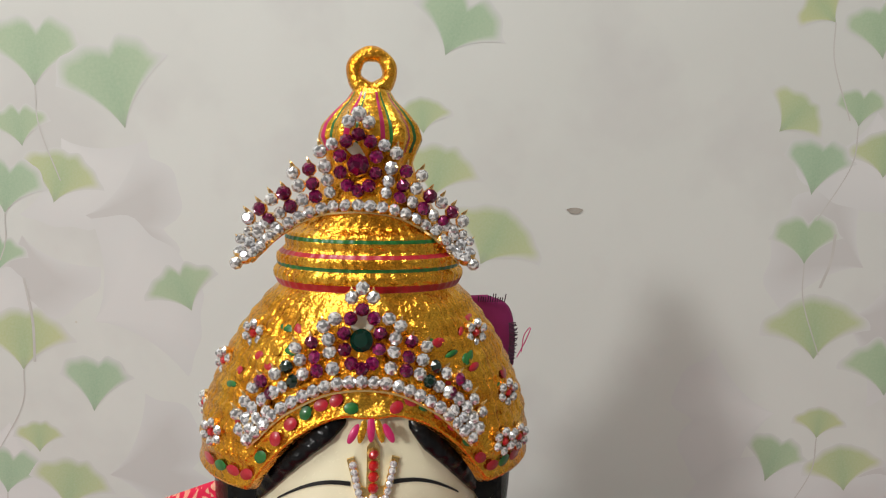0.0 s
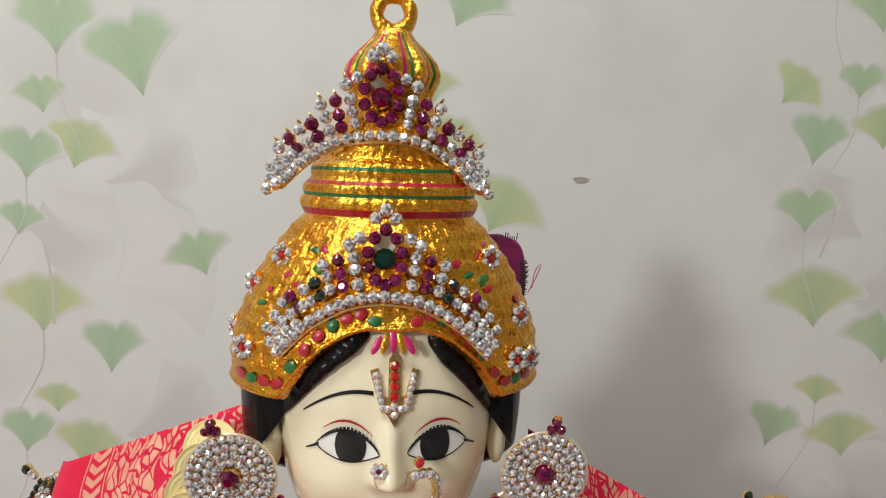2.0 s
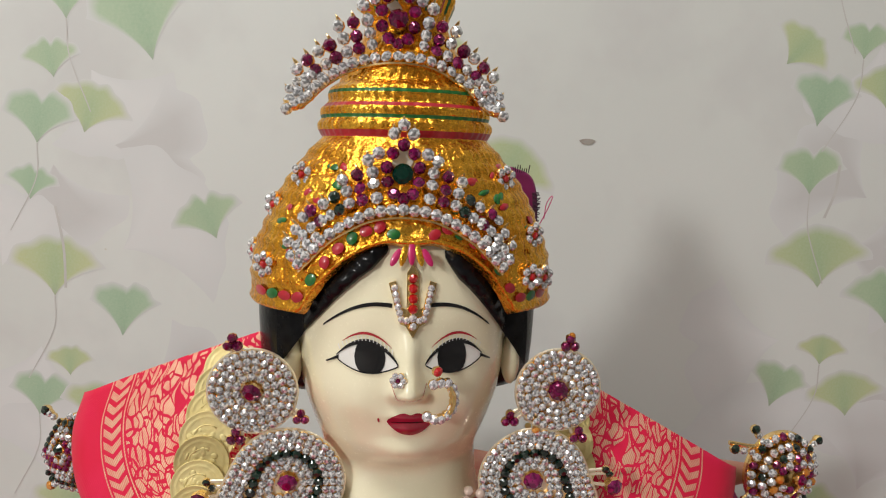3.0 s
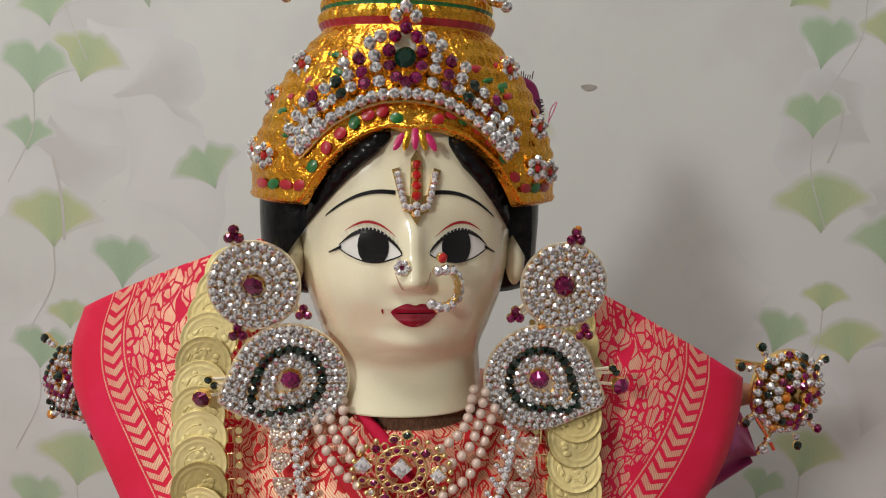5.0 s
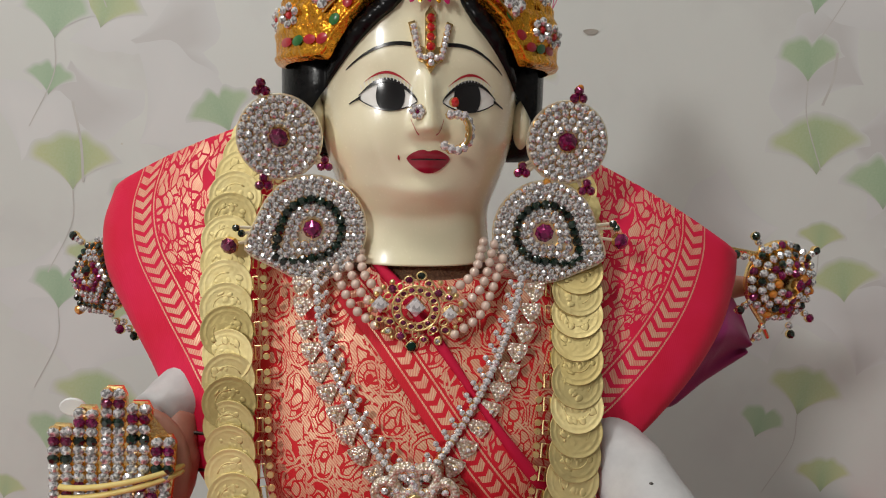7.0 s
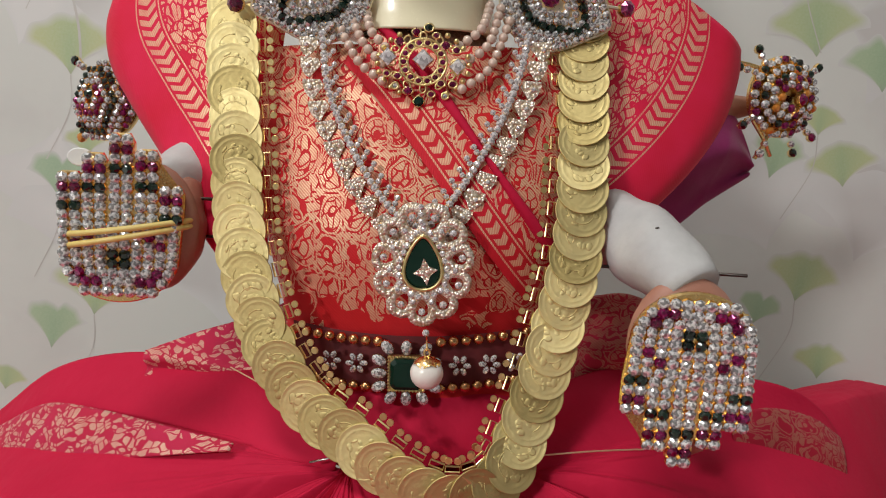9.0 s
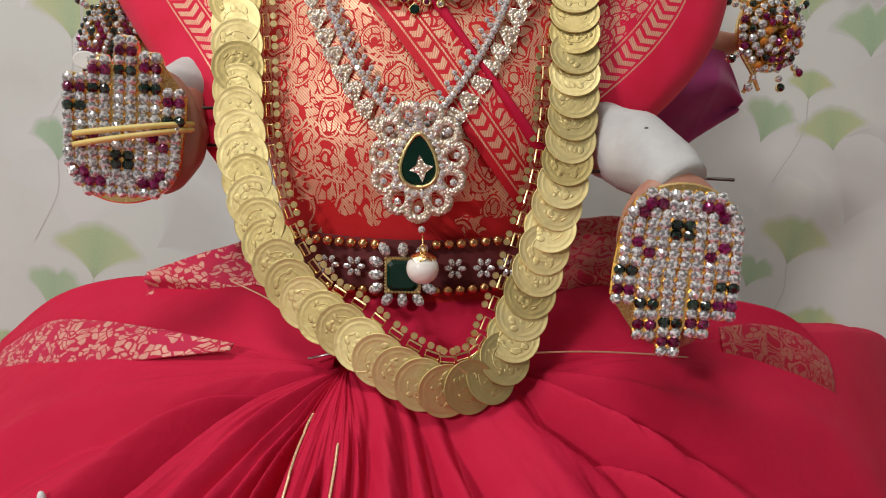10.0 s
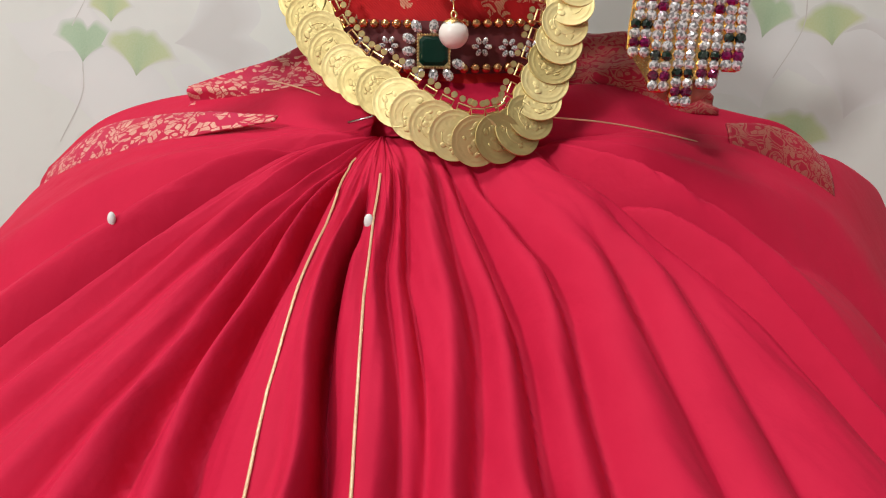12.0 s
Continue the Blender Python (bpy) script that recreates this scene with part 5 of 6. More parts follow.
for lines in ([(-0.024, 0.418, 0.334), (-0.031, 0.422, 0.342), (-0.034, 0.434, 0.353)], [(-0.025, 0.417, 0.327), (-0.034, 0.421, 0.336), (-0.041, 0.432, 0.350)], [(-0.025, 0.416, 0.3195), (-0.036, 0.419, 0.328), (-0.047, 0.431, 0.346)],
              [(0.0085, 0.418, 0.335), (0.018, 0.422, 0.343), (0.022, 0.434, 0.355)], [(0.0095, 0.416, 0.327), (0.021, 0.421, 0.336), (0.027, 0.434, 0.354)], [(0.0100, 0.415, 0.3165), (0.022, 0.419, 0.326), (0.031, 0.431, 0.348)]):
    length = sum((Vector(b) - Vector(a)).length for a, b in zip(lines, lines[1:]))
    for p in along(lines, int(length / 0.0043) + 1):
        ob = new("pearl", PEARL_ME)
        ob.parent = choker
        ob.location = p
frame_bag = Bag()
PC = Vector((-0.0066, 0.4150, 0.3285))
KC = 0.0000930


def kc(x, z):
    return (PC.x + (x - 265) * KC, PC.z - (z - 205) * KC)


def loop_of(bag, x, z, rx, rz, turn=0.0, r=0.00042, n=14, square=False):
    pts = []
    for i in range(n):
        a = 2 * math.pi * i / n
        c, d = math.cos(a), math.sin(a)
        if square:
            q = 1 / (abs(c) + abs(d))
            c, d = c * q, d * q
        px, pz = rx * c, rz * d
        pts.append((x + px * math.cos(turn) - pz * math.sin(turn), PC.y - 0.0006, z + px * math.sin(turn) + pz * math.cos(turn)))
    bag.tube(pts, r, 6, 0, True)


cells = [("p", 260, 205, 46, 46), ("p", 95, 195, 40, 34), ("p", 420, 235, 36, 40), ("e", 240, 395, 28, 28), ("g", 285, 60, 22, 18), ("r", 228, 80, 22, 14), ("r", 190, 348, 24, 16), ("r", 300, 362, 18, 14), ("r", 400, 315, 20, 16), ("r", 345, 312, 20, 14), ("r", 140, 280, 20, 14), ("r", 90, 270, 16, 14), ("c", 130, 325, 16, 16), ("c", 365, 368, 16, 16)]
cells += [("r", 260 + 92 * math.cos(a), 215 + 88 * math.sin(a), 17, 14) for a in np.linspace(0, 2 * math.pi, 15)[:-1]]
cells += [("r", 150, 125, 24, 12), ("r", 365, 140, 24, 16), ("r", 415, 160, 20, 14), ("r", 320, 95, 18, 12)]
for kind, x, z, rx, rz in cells:
    wx, wz = kc(x, z)
    loop_of(frame_bag, wx, wz, rx * KC, rz * KC, 0, 0.00045, 12, kind in "pe")
loop_of(frame_bag, PC.x - 5 * KC, PC.z - 10 * KC, 110 * KC, 106 * KC, 0, 0.0005, 30)
loop_of(frame_bag, PC.x - 5 * KC, PC.z - 10 * KC, 72 * KC, 70 * KC, 0, 0.0004, 26)
for a in np.linspace(0, 2 * math.pi, 27)[:-1]:
    x, z = 260 + 215 * math.cos(a) * (0.80 + 0.2 * abs(math.cos(a))), 225 + 160 * math.sin(a)
    if abs(math.sin(a)) < 0.93:
        wx, wz = kc(x, z)
        frame_bag.ball((wx, PC.y, wz), 0.00125, 0.00125, 0.00125, 8, 6)
for a in np.linspace(0, 2 * math.pi, 13)[:-1]:
    x, z = kc(260 + 150 * math.cos(a), 218 + 118 * math.sin(a))
    loop_of(frame_bag, x, z, 20 * KC, 15 * KC, a, 0.0004)
pendant_frame = frame_bag.make("kundan_pendant", [PALE_GOLD], choker, True, "openwork gold pendant with rubies and uncut diamonds")
for kind, x, z, rx, rz in cells:
    wx, wz = kc(x, z)
    set_stone(pendant_frame, {"p": "q"}.get(kind, kind), (wx, PC.y - (0.0008 if kind == "p" else 0.0), wz), rx * KC * (1.05 if kind == "p" else 0.95), tilt=0 if kind == "p" else 12, turn=0 if kind == "p" else None)


def v_depth(z):
    return 0.3905 + 0.43 * max(0.0, z - 0.245) - 0.15 * max(0.0, z - 0.30)


necklace = holder("diamond_necklace", pose(0, 0, 0), "silver-white diamond necklace with flower pendant and pearl drop", "necklace")
petal_bag = Bag()
chain_bag = Bag()


def petal_plate(bag, c, out, size):
    """A small fan plate pointing along out, in the plane of the chest."""
    side = Vector((-out.z, 0, out.x))
    pts = [c - side * size * 0.18]
    for a in np.linspace(-0.62, 0.62, 9):
        pts.append(c + out * (size * math.cos(a)) - side * (size * -math.sin(a)))
    pts.append(c + side * size * 0.18)
    n = len(pts)
    mid = sum((Vector(p) for p in pts), Vector()) / n + Vector((0, -0.0005, 0))
    front = [Vector(p) + Vector((0, -0.0003, 0)) for p in pts]
    back = [Vector(p) + Vector((0, 0.0008, 0)) for p in pts]
    bag.add([mid] + front + back, [(0, 1 + i, 1 + (i + 1) % n) for i in range(n)] + [(1 + i, 1 + n + i, 1 + n + (i + 1) % n, 1 + (i + 1) % n) for i in range(n)])


for pts in ([(-0.0525, 0, 0.3400), (-0.0495, 0, 0.3180), (-0.0425, 0, 0.3000), (-0.0315, 0, 0.2810), (-0.0190, 0, 0.2650), (-0.0055, 0, 0.2565)],
            [(0.0390, 0, 0.3400), (0.0355, 0, 0.3240), (0.0275, 0, 0.3030), (0.0170, 0, 0.2840), (0.0060, 0, 0.2680), (-0.0040, 0, 0.2570)]):
    left_side = pts[0][0] < 0
    line = [Vector((p.x, v_depth(p.z), p.z)) for p in along(pts, 34)]
    for i, p in enumerate(line):
        set_stone(necklace, "w", p + Vector((0, -0.0008, 0)), 0.00185)
        d = (line[min(i + 1, 33)] - line[max(i - 1, 0)]).normalized()
        out = Vector((d.z, 0, -d.x)) if left_side else Vector((-d.z, 0, d.x))
        out = Vector((out.x, 0, out.z)).normalized()
        if (out.x > 0) == left_side:
            out = -out
        chain_bag.ball(p + Vector((0, 0.0008, 0)), 0.0017, 0.0008, 0.0017, 8, 5)
        if i % 2 == 0 and i < 33:
            up = (-out * 0.8 + Vector((0, 0, 0.75))).normalized()
            for k in (0.0032, 0.0058):
                set_stone(necklace, "w", p + up * k + Vector((0, -0.0006, 0)), 0.00135)
            chain_bag.tube([p, p + up * 0.0064], 0.0006, 5)
        if i % 3 == 1 and i < 32:
            q = p + out * 0.0024
            petal_bag = Bag()
            petal_plate(petal_bag, q, (out + Vector((0, 0, -0.25))).normalized(), 0.0086)
            petal_bag.make("petal_plate", [PAVE], necklace, False)
            set_stone(necklace, "w", q + out * 0.0052 + Vector((0, -0.0010, -0.001)), 0.0011)
chain_bag.make("chain", [SILVER_WHITE := simple("white_gold", (0.78, 0.76, 0.74), (0.86, 0.84, 0.82), 0.25, 1.0, 300, 0.1)], necklace, True)
PEND = Vector((-0.0048, 0.3895, 0.2430))
for i in range(11):
    pend_bag = Bag()
    a = math.pi / 2 + 2 * math.pi * (i + 0.5) / 11
    tall = 1.24
    out = Vector((math.cos(a), 0, math.sin(a) * tall))
    far = out.length
    out.normalize()
    side = Vector((-out.z, 0, out.x))
    c = PEND + out * 0.0150 * far
    rows = []
    for k, y in ((0.42, 0.0004), (0.46, -0.0008), (0.74, -0.0012), (0.98, -0.0006), (1.0, 0.0008)):
        rows.append([c + out * (0.0066 * far * k * math.cos(q) * (1.0 if math.cos(q) > 0 else 1.12) + 0.0008 * (1 - k)) + side * (0.0062 * k * math.sin(q) * (1.0 + 0.28 * math.cos(q))) + Vector((0, y, 0)) for q in np.linspace(0, 2 * math.pi, 19)[:-1]])
    pend_bag.grid(rows, 0, True)
    pend_bag.make("pendant_petal", [PAVE], necklace, True)
    set_stone(necklace, "w", c + out * 0.0016 + Vector((0, -0.0002, 0)), 0.0016)

drop_bag = Bag()


def teardrop(k, n=48):
    return [(PEND.x + 0.0001 + 0.0078 * k * math.sin(t) * (1 - 0.42 * math.cos(t) * 0.9) * 0.98, PEND.z + 0.0005 + 0.0115 * k * math.cos(t)) for t in np.linspace(0, 2 * math.pi, n + 1)[:-1]]


drop_bag.tube([(x, PEND.y - 0.0012, z) for x, z in teardrop(0.98)], 0.0008, 8, 0, True)
star = Vector((PEND.x + 0.0012, PEND.y - 0.0022, PEND.z - 0.0028))
star_pts = [(star.x + (0.0052 if i % 2 == 0 else 0.0026) * math.cos(2 * math.pi * i / 8 + 0.15), star.z + (0.0058 if i % 2 == 0 else 0.0026) * math.sin(2 * math.pi * i / 8 + 0.15)) for i in range(8)]
star_bag = Bag()
star_bag.prism(star_pts, star.y, star.y + 0.0008, 0)
star_bag.make("star", [PAVE], necklace, False, "small paved star")
drop_bag.make("teardrop_rim", [PALE_GOLD], necklace, True, "gold teardrop rim and star")
glass_bag = Bag()
glass_bag.prism(teardrop(0.95)[::-1], PEND.y - 0.0014, PEND.y + 0.0008, 0, 0.12)
glass_bag.make("teardrop_stone", [EMERALD], necklace, False, "dark green teardrop stone")
for x, z in [(p.x, p.y) for p in even_loop(teardrop(1.24), 0.0032)]:
    set_stone(necklace, "w", (x, PEND.y - 0.0006, z), 0.00145)
for i in range(11):
    a = math.pi / 2 + 2 * math.pi * i / 11
    for k in (0.0138,):
        set_stone(necklace, "w", (PEND.x + k * math.cos(a), PEND.y - 0.0009, PEND.z + k * 1.2 * math.sin(a)), 0.00125)
for z in (0.2580, 0.2550, 0.2610):
    set_stone(necklace, "w", (-0.0058, PEND.y - 0.001, z + 0.006), 0.0013)
set_stone(necklace, "w", (-0.0030, 0.3880, 0.2140), 0.0016)
pearl_bag = Bag()
pearl_bag.ball((-0.0022, 0.3850, 0.1975), 0.0070, 0.0070, 0.0068, 28, 18)
pearl_bag.make("drop_pearl", [WHITE_PEARL], necklace, True, "large white drop pearl")
cap_bag = Bag()
cap_rows = []
for t in np.linspace(0.05, 0.95, 9):
    cap_rows.append([(-0.0022 + 0.0073 * math.sin(t) * math.cos(a), 0.3850 + 0.0073 * math.sin(t) * math.sin(a), 0.1975 + 0.0073 * math.cos(t) + 0.0008 * (math.cos(5 * a) if t > 0.8 else 0)) for a in np.linspace(0, 2 * math.pi, 31)[:-1]])
cap_bag.grid(cap_rows[::-1], 0, True)
cap_bag.tube([(-0.0022 + 0.0012 * math.cos(a), 0.3850, 0.2062 + 0.0016 * math.sin(a)) for a in np.linspace(0, 2 * math.pi, 13)[:-1]], 0.0005, 6, 0, True)
cap_bag.tube([(-0.0026, 0.3865, 0.2130), (-0.0022, 0.3850, 0.2070)], 0.0004, 5)
cap_bag.make("pearl_cap", [SETTING], necklace, True, "chased gold pearl cap")

# ---- waist belt ----
belt = holder("waist_belt", pose(0, 0, 0), "beaded gold waist belt with a square emerald clasp", "belt")


def belt_y(x):
    return 0.4035 + 4.2 * (x + 0.010) ** 2


bead_bag = Bag()
bead_bag.ball((0, 0, 0), 0.0025, 0.0025, 0.0025, 14, 10)
bead_me = bpy.data.meshes.new("gold_bead")
bead_me.from_pydata(bead_bag.v, [], bead_bag.f)
bead_me.polygons.foreach_set("use_smooth", [True] * len(bead_bag.f))
bead_me.materials.append(BRONZE_BEAD)
for z0 in (0.2050, 0.1835):
    for x in np.arange(-0.064, 0.046, 0.0056):
        if -0.022 < x < -0.002:
            continue
        ob = new("gold_bead", bead_me)
        ob.parent = belt
        ob.location = (x, belt_y(x), z0 + 0.9 * (x + 0.010) ** 2 + 0.015 * (x + 0.01))
strap = Bag()
strap.grid([[(x, belt_y(x) + 0.0035, z + 0.9 * (x + 0.010) ** 2) for x in np.linspace(-0.066, 0.048, 30)] for z in (0.1815, 0.195, 0.207)])
strap.make("strap", [simple("dark_maroon_cloth", (0.10, 0.01, 0.015), (0.16, 0.02, 0.025), 0.7)], belt, True, "dark maroon belt backing")
for cx in (-0.0345, -0.0470, 0.0120, 0.0255, 0.0375):
    for q in range(6):
        a = 2 * math.pi * q / 6
        set_stone(belt, "p", (cx + 0.0032 * math.cos(a), belt_y(cx) - 0.0005, 0.1945 + 0.0032 * math.sin(a)), 0.0013, turn=90 - math.degrees(a), tilt=3)
clasp = Bag()
CX, CZ = -0.0118, 0.1915
clasp.prism([(CX - 0.0082, CZ - 0.0082), (CX + 0.0082, CZ - 0.0082), (CX + 0.0082, CZ + 0.0082), (CX - 0.0082, CZ + 0.0082)], 0.4008, 0.4035, 0, 0.03)
for t in np.arange(-0.0076, 0.0077, 0.0015):
    for x, z in ((CX + t, CZ + 0.0078), (CX + t, CZ - 0.0078), (CX - 0.0078, CZ + t), (CX + 0.0078, CZ + t)):
        clasp.ball((x, 0.4004, z), 0.0007, 0.0007, 0.0007, 6, 4)
clasp_ob = clasp.make("clasp", [PALE_GOLD], belt, False, "square gold clasp")
gem = Bag()
o1 = [(CX - 0.0070, CZ - 0.0052), (CX - 0.0052, CZ - 0.0070), (CX + 0.0052, CZ - 0.0070), (CX + 0.0070, CZ - 0.0052), (CX + 0.0070, CZ + 0.0052), (CX + 0.0052, CZ + 0.0070), (CX - 0.0052, CZ + 0.0070), (CX - 0.0070, CZ + 0.0052)]
gem.prism(o1, 0.3985, 0.4012, 0, 0.22)
gem.make("square_emerald", [EMERALD], clasp_ob, False, "square cut green stone")
for dx, dz, turn in ((-0.0085, 0.0118, 0), (0.0, 0.0118, 0), (0.0085, 0.0112, 0), (-0.0122, 0.0060, 60), (-0.0122, 0.0, 90), (-0.0122, -0.0062, 110), (0.0122, 0.0050, 90), (0.0122, -0.0060, 70), (-0.0070, -0.0112, 20), (0.0, -0.0115, 0), (0.0072, -0.0112, 160)):
    set_stone(belt, "p", (CX + dx, 0.4015, CZ + dz), 0.0024, turn=90 - math.degrees(math.atan2(dz, dx)), tilt=3)
    bead = set_stone(belt, "c", (CX + dx * 1.0, 0.4022, CZ + dz), 0.0010)

# ---- drapes at waist and back ----
cloth("waist_fold", ([(-0.038, 0.396, 0.168), (-0.075, 0.432, 0.176), (-0.120, 0.462, 0.176), (-0.175, 0.482, 0.172), (-0.222, 0.492, 0.158), (-0.262, 0.500, 0.128)],
                     [(-0.042, 0.391, 0.150), (-0.078, 0.400, 0.142), (-0.118, 0.416, 0.138), (-0.165, 0.434, 0.130), (-0.212, 0.460, 0.115), (-0.262, 0.484, 0.090)]),
      "crimson saree fold wrapped round the waist", CRIMSON, ripple=0.002)
cloth("waist_fold_border", ([(-0.088, 0.3960, 0.1590), (-0.105, 0.4020, 0.1600), (-0.128, 0.4105, 0.1610), (-0.165, 0.4305, 0.1590), (-0.205, 0.4535, 0.1520), (-0.245, 0.4745, 0.1300)],
                            [(-0.089, 0.3935, 0.1565), (-0.106, 0.3965, 0.1535), (-0.130, 0.4010, 0.1490), (-0.168, 0.4155, 0.1400), (-0.208, 0.4385, 0.1290), (-0.246, 0.4635, 0.1140)]),
      "gold brocade border along the saree fold", BORDER_BROCADE, nz=70, nx=16)
cloth("back_pleat", ([(-0.070, 0.462, 0.212), (-0.105, 0.472, 0.196), (-0.130, 0.472, 0.188), (-0.158, 0.468, 0.178)], [(-0.060, 0.440, 0.160), (-0.098, 0.446, 0.160), (-0.128, 0.452, 0.160), (-0.155, 0.462, 0.164)]),
      "gold brocade pleat behind the waist", BORDER_BROCADE, ripple=0.003)
cloth("waist_fold", ([(0.030, 0.402, 0.172), (0.075, 0.440, 0.180), (0.120, 0.468, 0.176), (0.172, 0.480, 0.167), (0.202, 0.480, 0.159), (0.226, 0.484, 0.138), (0.245, 0.490, 0.100)],
                     [(0.030, 0.394, 0.145), (0.072, 0.408, 0.136), (0.112, 0.424, 0.130), (0.162, 0.444, 0.120), (0.198, 0.459, 0.108), (0.225, 0.472, 0.095), (0.250, 0.482, 0.070)]),
      "crimson saree fold wrapped round the waist, in shade", CRIMSON, ripple=0.003)
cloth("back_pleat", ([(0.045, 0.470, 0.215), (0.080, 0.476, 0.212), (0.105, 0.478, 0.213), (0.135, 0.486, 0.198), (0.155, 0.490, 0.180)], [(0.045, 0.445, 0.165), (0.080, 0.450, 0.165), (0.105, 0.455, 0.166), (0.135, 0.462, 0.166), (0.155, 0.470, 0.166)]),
      "red brocade pleat behind the waist, shade in its colour", SHADED_BROCADE, ripple=0.004)
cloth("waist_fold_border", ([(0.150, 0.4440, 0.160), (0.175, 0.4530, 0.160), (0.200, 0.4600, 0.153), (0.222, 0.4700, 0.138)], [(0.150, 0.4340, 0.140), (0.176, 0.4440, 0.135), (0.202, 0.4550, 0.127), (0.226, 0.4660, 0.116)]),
      "gold brocade border at the end of the fold, shade in its colour", SHADED_BROCADE, nz=40, nx=16)


def trim_line(pts):
    """A narrow flat ribbon of gold thread lying on a fold."""
    bag = Bag()
    line = along(pts, 60)
    bag.grid([[p + Vector((0, 0, -0.0004)) for p in line], [p + Vector((0, -0.0005, 0)) for p in line], [p + Vector((0, 0, 0.0004)) for p in line]])
    bag.make("gold_thread_line", [THREAD_GOLD], SAREE, True, "woven gold thread line")


trim_line([(-0.102, 0.4380, 0.1800), (-0.080, 0.4250, 0.1740), (-0.060, 0.4100, 0.1660)])
trim_line([(0.045, 0.3890, 0.1600), (0.075, 0.4000, 0.1580), (0.110, 0.4150, 0.1530), (0.150, 0.4330, 0.1450)])
waist = Bag()
waist.grid([[(-0.010 + w * math.sin(t), 0.462 - d * math.cos(t) + 0.0015 * math.sin(7 * t + 40 * z), z) for t in np.linspace(-1.7, 1.7, 50)] for z, w, d in ((0.150, 0.078, 0.066), (0.160, 0.074, 0.064), (0.168, 0.071, 0.060), (0.175, 0.068, 0.0555), (0.179, 0.066, 0.052))])
waist.make("waist_wrap", [CRIMSON], SAREE, True, "crimson cloth wound round the waist")

# diagonal sash over the chest
sash_mid = along([(-0.036, 0, 0.336), (-0.020, 0, 0.3200), (0.000, 0, 0.2950), (0.020, 0, 0.2680), (0.038, 0, 0.2440), (0.050, 0, 0.2290)], 50)
rows, uv = [], []
for i, p in enumerate(sash_mid):
    d = (sash_mid[min(i + 1, 49)] - sash_mid[max(i - 1, 0)]).normalized()
    side = Vector((-d.z, 0, d.x))
    row, row_uv = [], []
    for q in np.linspace(-0.011, 0.011, 15):
        c = p + side * q
        row.append((c.x, torso_y(c.x, c.z) - 0.0014 - 0.0006 * math.cos(q * 140), c.z))
        row_uv.append((q + 0.011, i * 0.0028))
    rows.append(row)
    uv.append(row_uv)
bag = Bag()
bag.grid(rows, 0, False, uv)
bag.make("chest_sash", [SASH_BROCADE], SAREE, True, "gold-woven red sash crossing the chest")
edge = Bag()
edge_line = [Vector(r[-1]) for r in rows] if rows[0][-1][2] > rows[0][0][2] else [Vector(r[0]) for r in rows]
edge.tube([p + Vector((0.0012, 0.0008, 0.0010)) for p in edge_line], lambda t: 0.0024 + 0.0007 * math.sin(9 * t), 10)
edge.make("sash_edge", [CRIMSON], SAREE, True, "rolled plain red sash edge")

# ---- arms, palm covers ----


def limb(bag, pts, radii, sides=24, slot=0, lumps=0.0):
    line = along(pts, 26)
    rr = [spline(list(range(len(radii))), radii, t) for t in np.linspace(0, len(radii) - 1, 26)]
    rows = []
    for i, p in enumerate(line):
        d = (line[min(i + 1, 25)] - line[max(i - 1, 0)]).normalized()
        a = d.cross(Vector((0, 1, 0.1))).normalized()
        b = a.cross(d)
        rows.append([p + (a * math.cos(q) + b * math.sin(q)) * rr[i] * (1 + lumps * math.sin(3 * q + 9 * i / 26) * math.sin(i * 0.6)) for q in np.linspace(0, 2 * math.pi, sides + 1)[:-1]])
    end0, end1 = line[0], line[-1]
    rows = [[end0 + (p - end0) * 0.02 for p in rows[0]], [end0 + (p - end0) * 0.8 for p in rows[0]]] + rows + [[end1 + (p - end1) * 0.8 for p in rows[-1]], [end1 + (p - end1) * 0.02 for p in rows[-1]]]
    bag.grid(rows, slot, True)


arm = Bag()
limb(arm, [(0.062, 0.490, 0.275), (0.076, 0.464, 0.263), (0.088, 0.432, 0.254), (0.099, 0.402, 0.244), (0.107, 0.386, 0.234)], (0.014, 0.0155, 0.0172, 0.0178, 0.0125), lumps=0.08)
tagged(arm.make("forearm", [FOAM]), "white foam forearm of the idol, lowered", "arm", "idol forearms")
arm = Bag()
limb(arm, [(-0.088, 0.490, 0.298), (-0.104, 0.470, 0.283), (-0.118, 0.445, 0.276), (-0.128, 0.428, 0.268)], (0.017, 0.018, 0.0165, 0.0150), lumps=0.06)
tagged(arm.make("forearm", [FOAM]), "white foam forearm of the idol, raised", "arm", "idol forearms")
clay = Bag()
limb(clay, [(-0.116, 0.428, 0.272), (-0.117, 0.421, 0.262), (-0.118, 0.415, 0.250), (-0.122, 0.411, 0.238), (-0.128, 0.408, 0.231)], (0.006, 0.010, 0.0135, 0.0125, 0.008), lumps=0.05)
clay.ball((-0.124, 0.408, 0.254), 0.020, 0.008, 0.028, 18, 12)
tagged(clay.make("idol_palm", [SKIN_CLAY]), "reddish painted clay palm of the idol", "palm")
clay = Bag()
clay.ball((0.104, 0.384, 0.212), 0.024, 0.010, 0.030, 20, 14)
clay.ball((0.104, 0.380, 0.182), 0.017, 0.006, 0.016, 16, 10)
tagged(clay.make("idol_palm", [SKIN_CLAY]), "reddish painted clay palm of the idol, fingers down", "palm")


def pin(a, b, label):
    bag = Bag()
    bag.tube([a, b], 0.0008, 8)
    tagged(bag.make("steel_pin", [STEEL]), label, "pin", "steel pins")


pin((0.064, 0.412, 0.2405), (0.1385, 0.410, 0.2375), "thin dark steel pin pushed through the forearm")
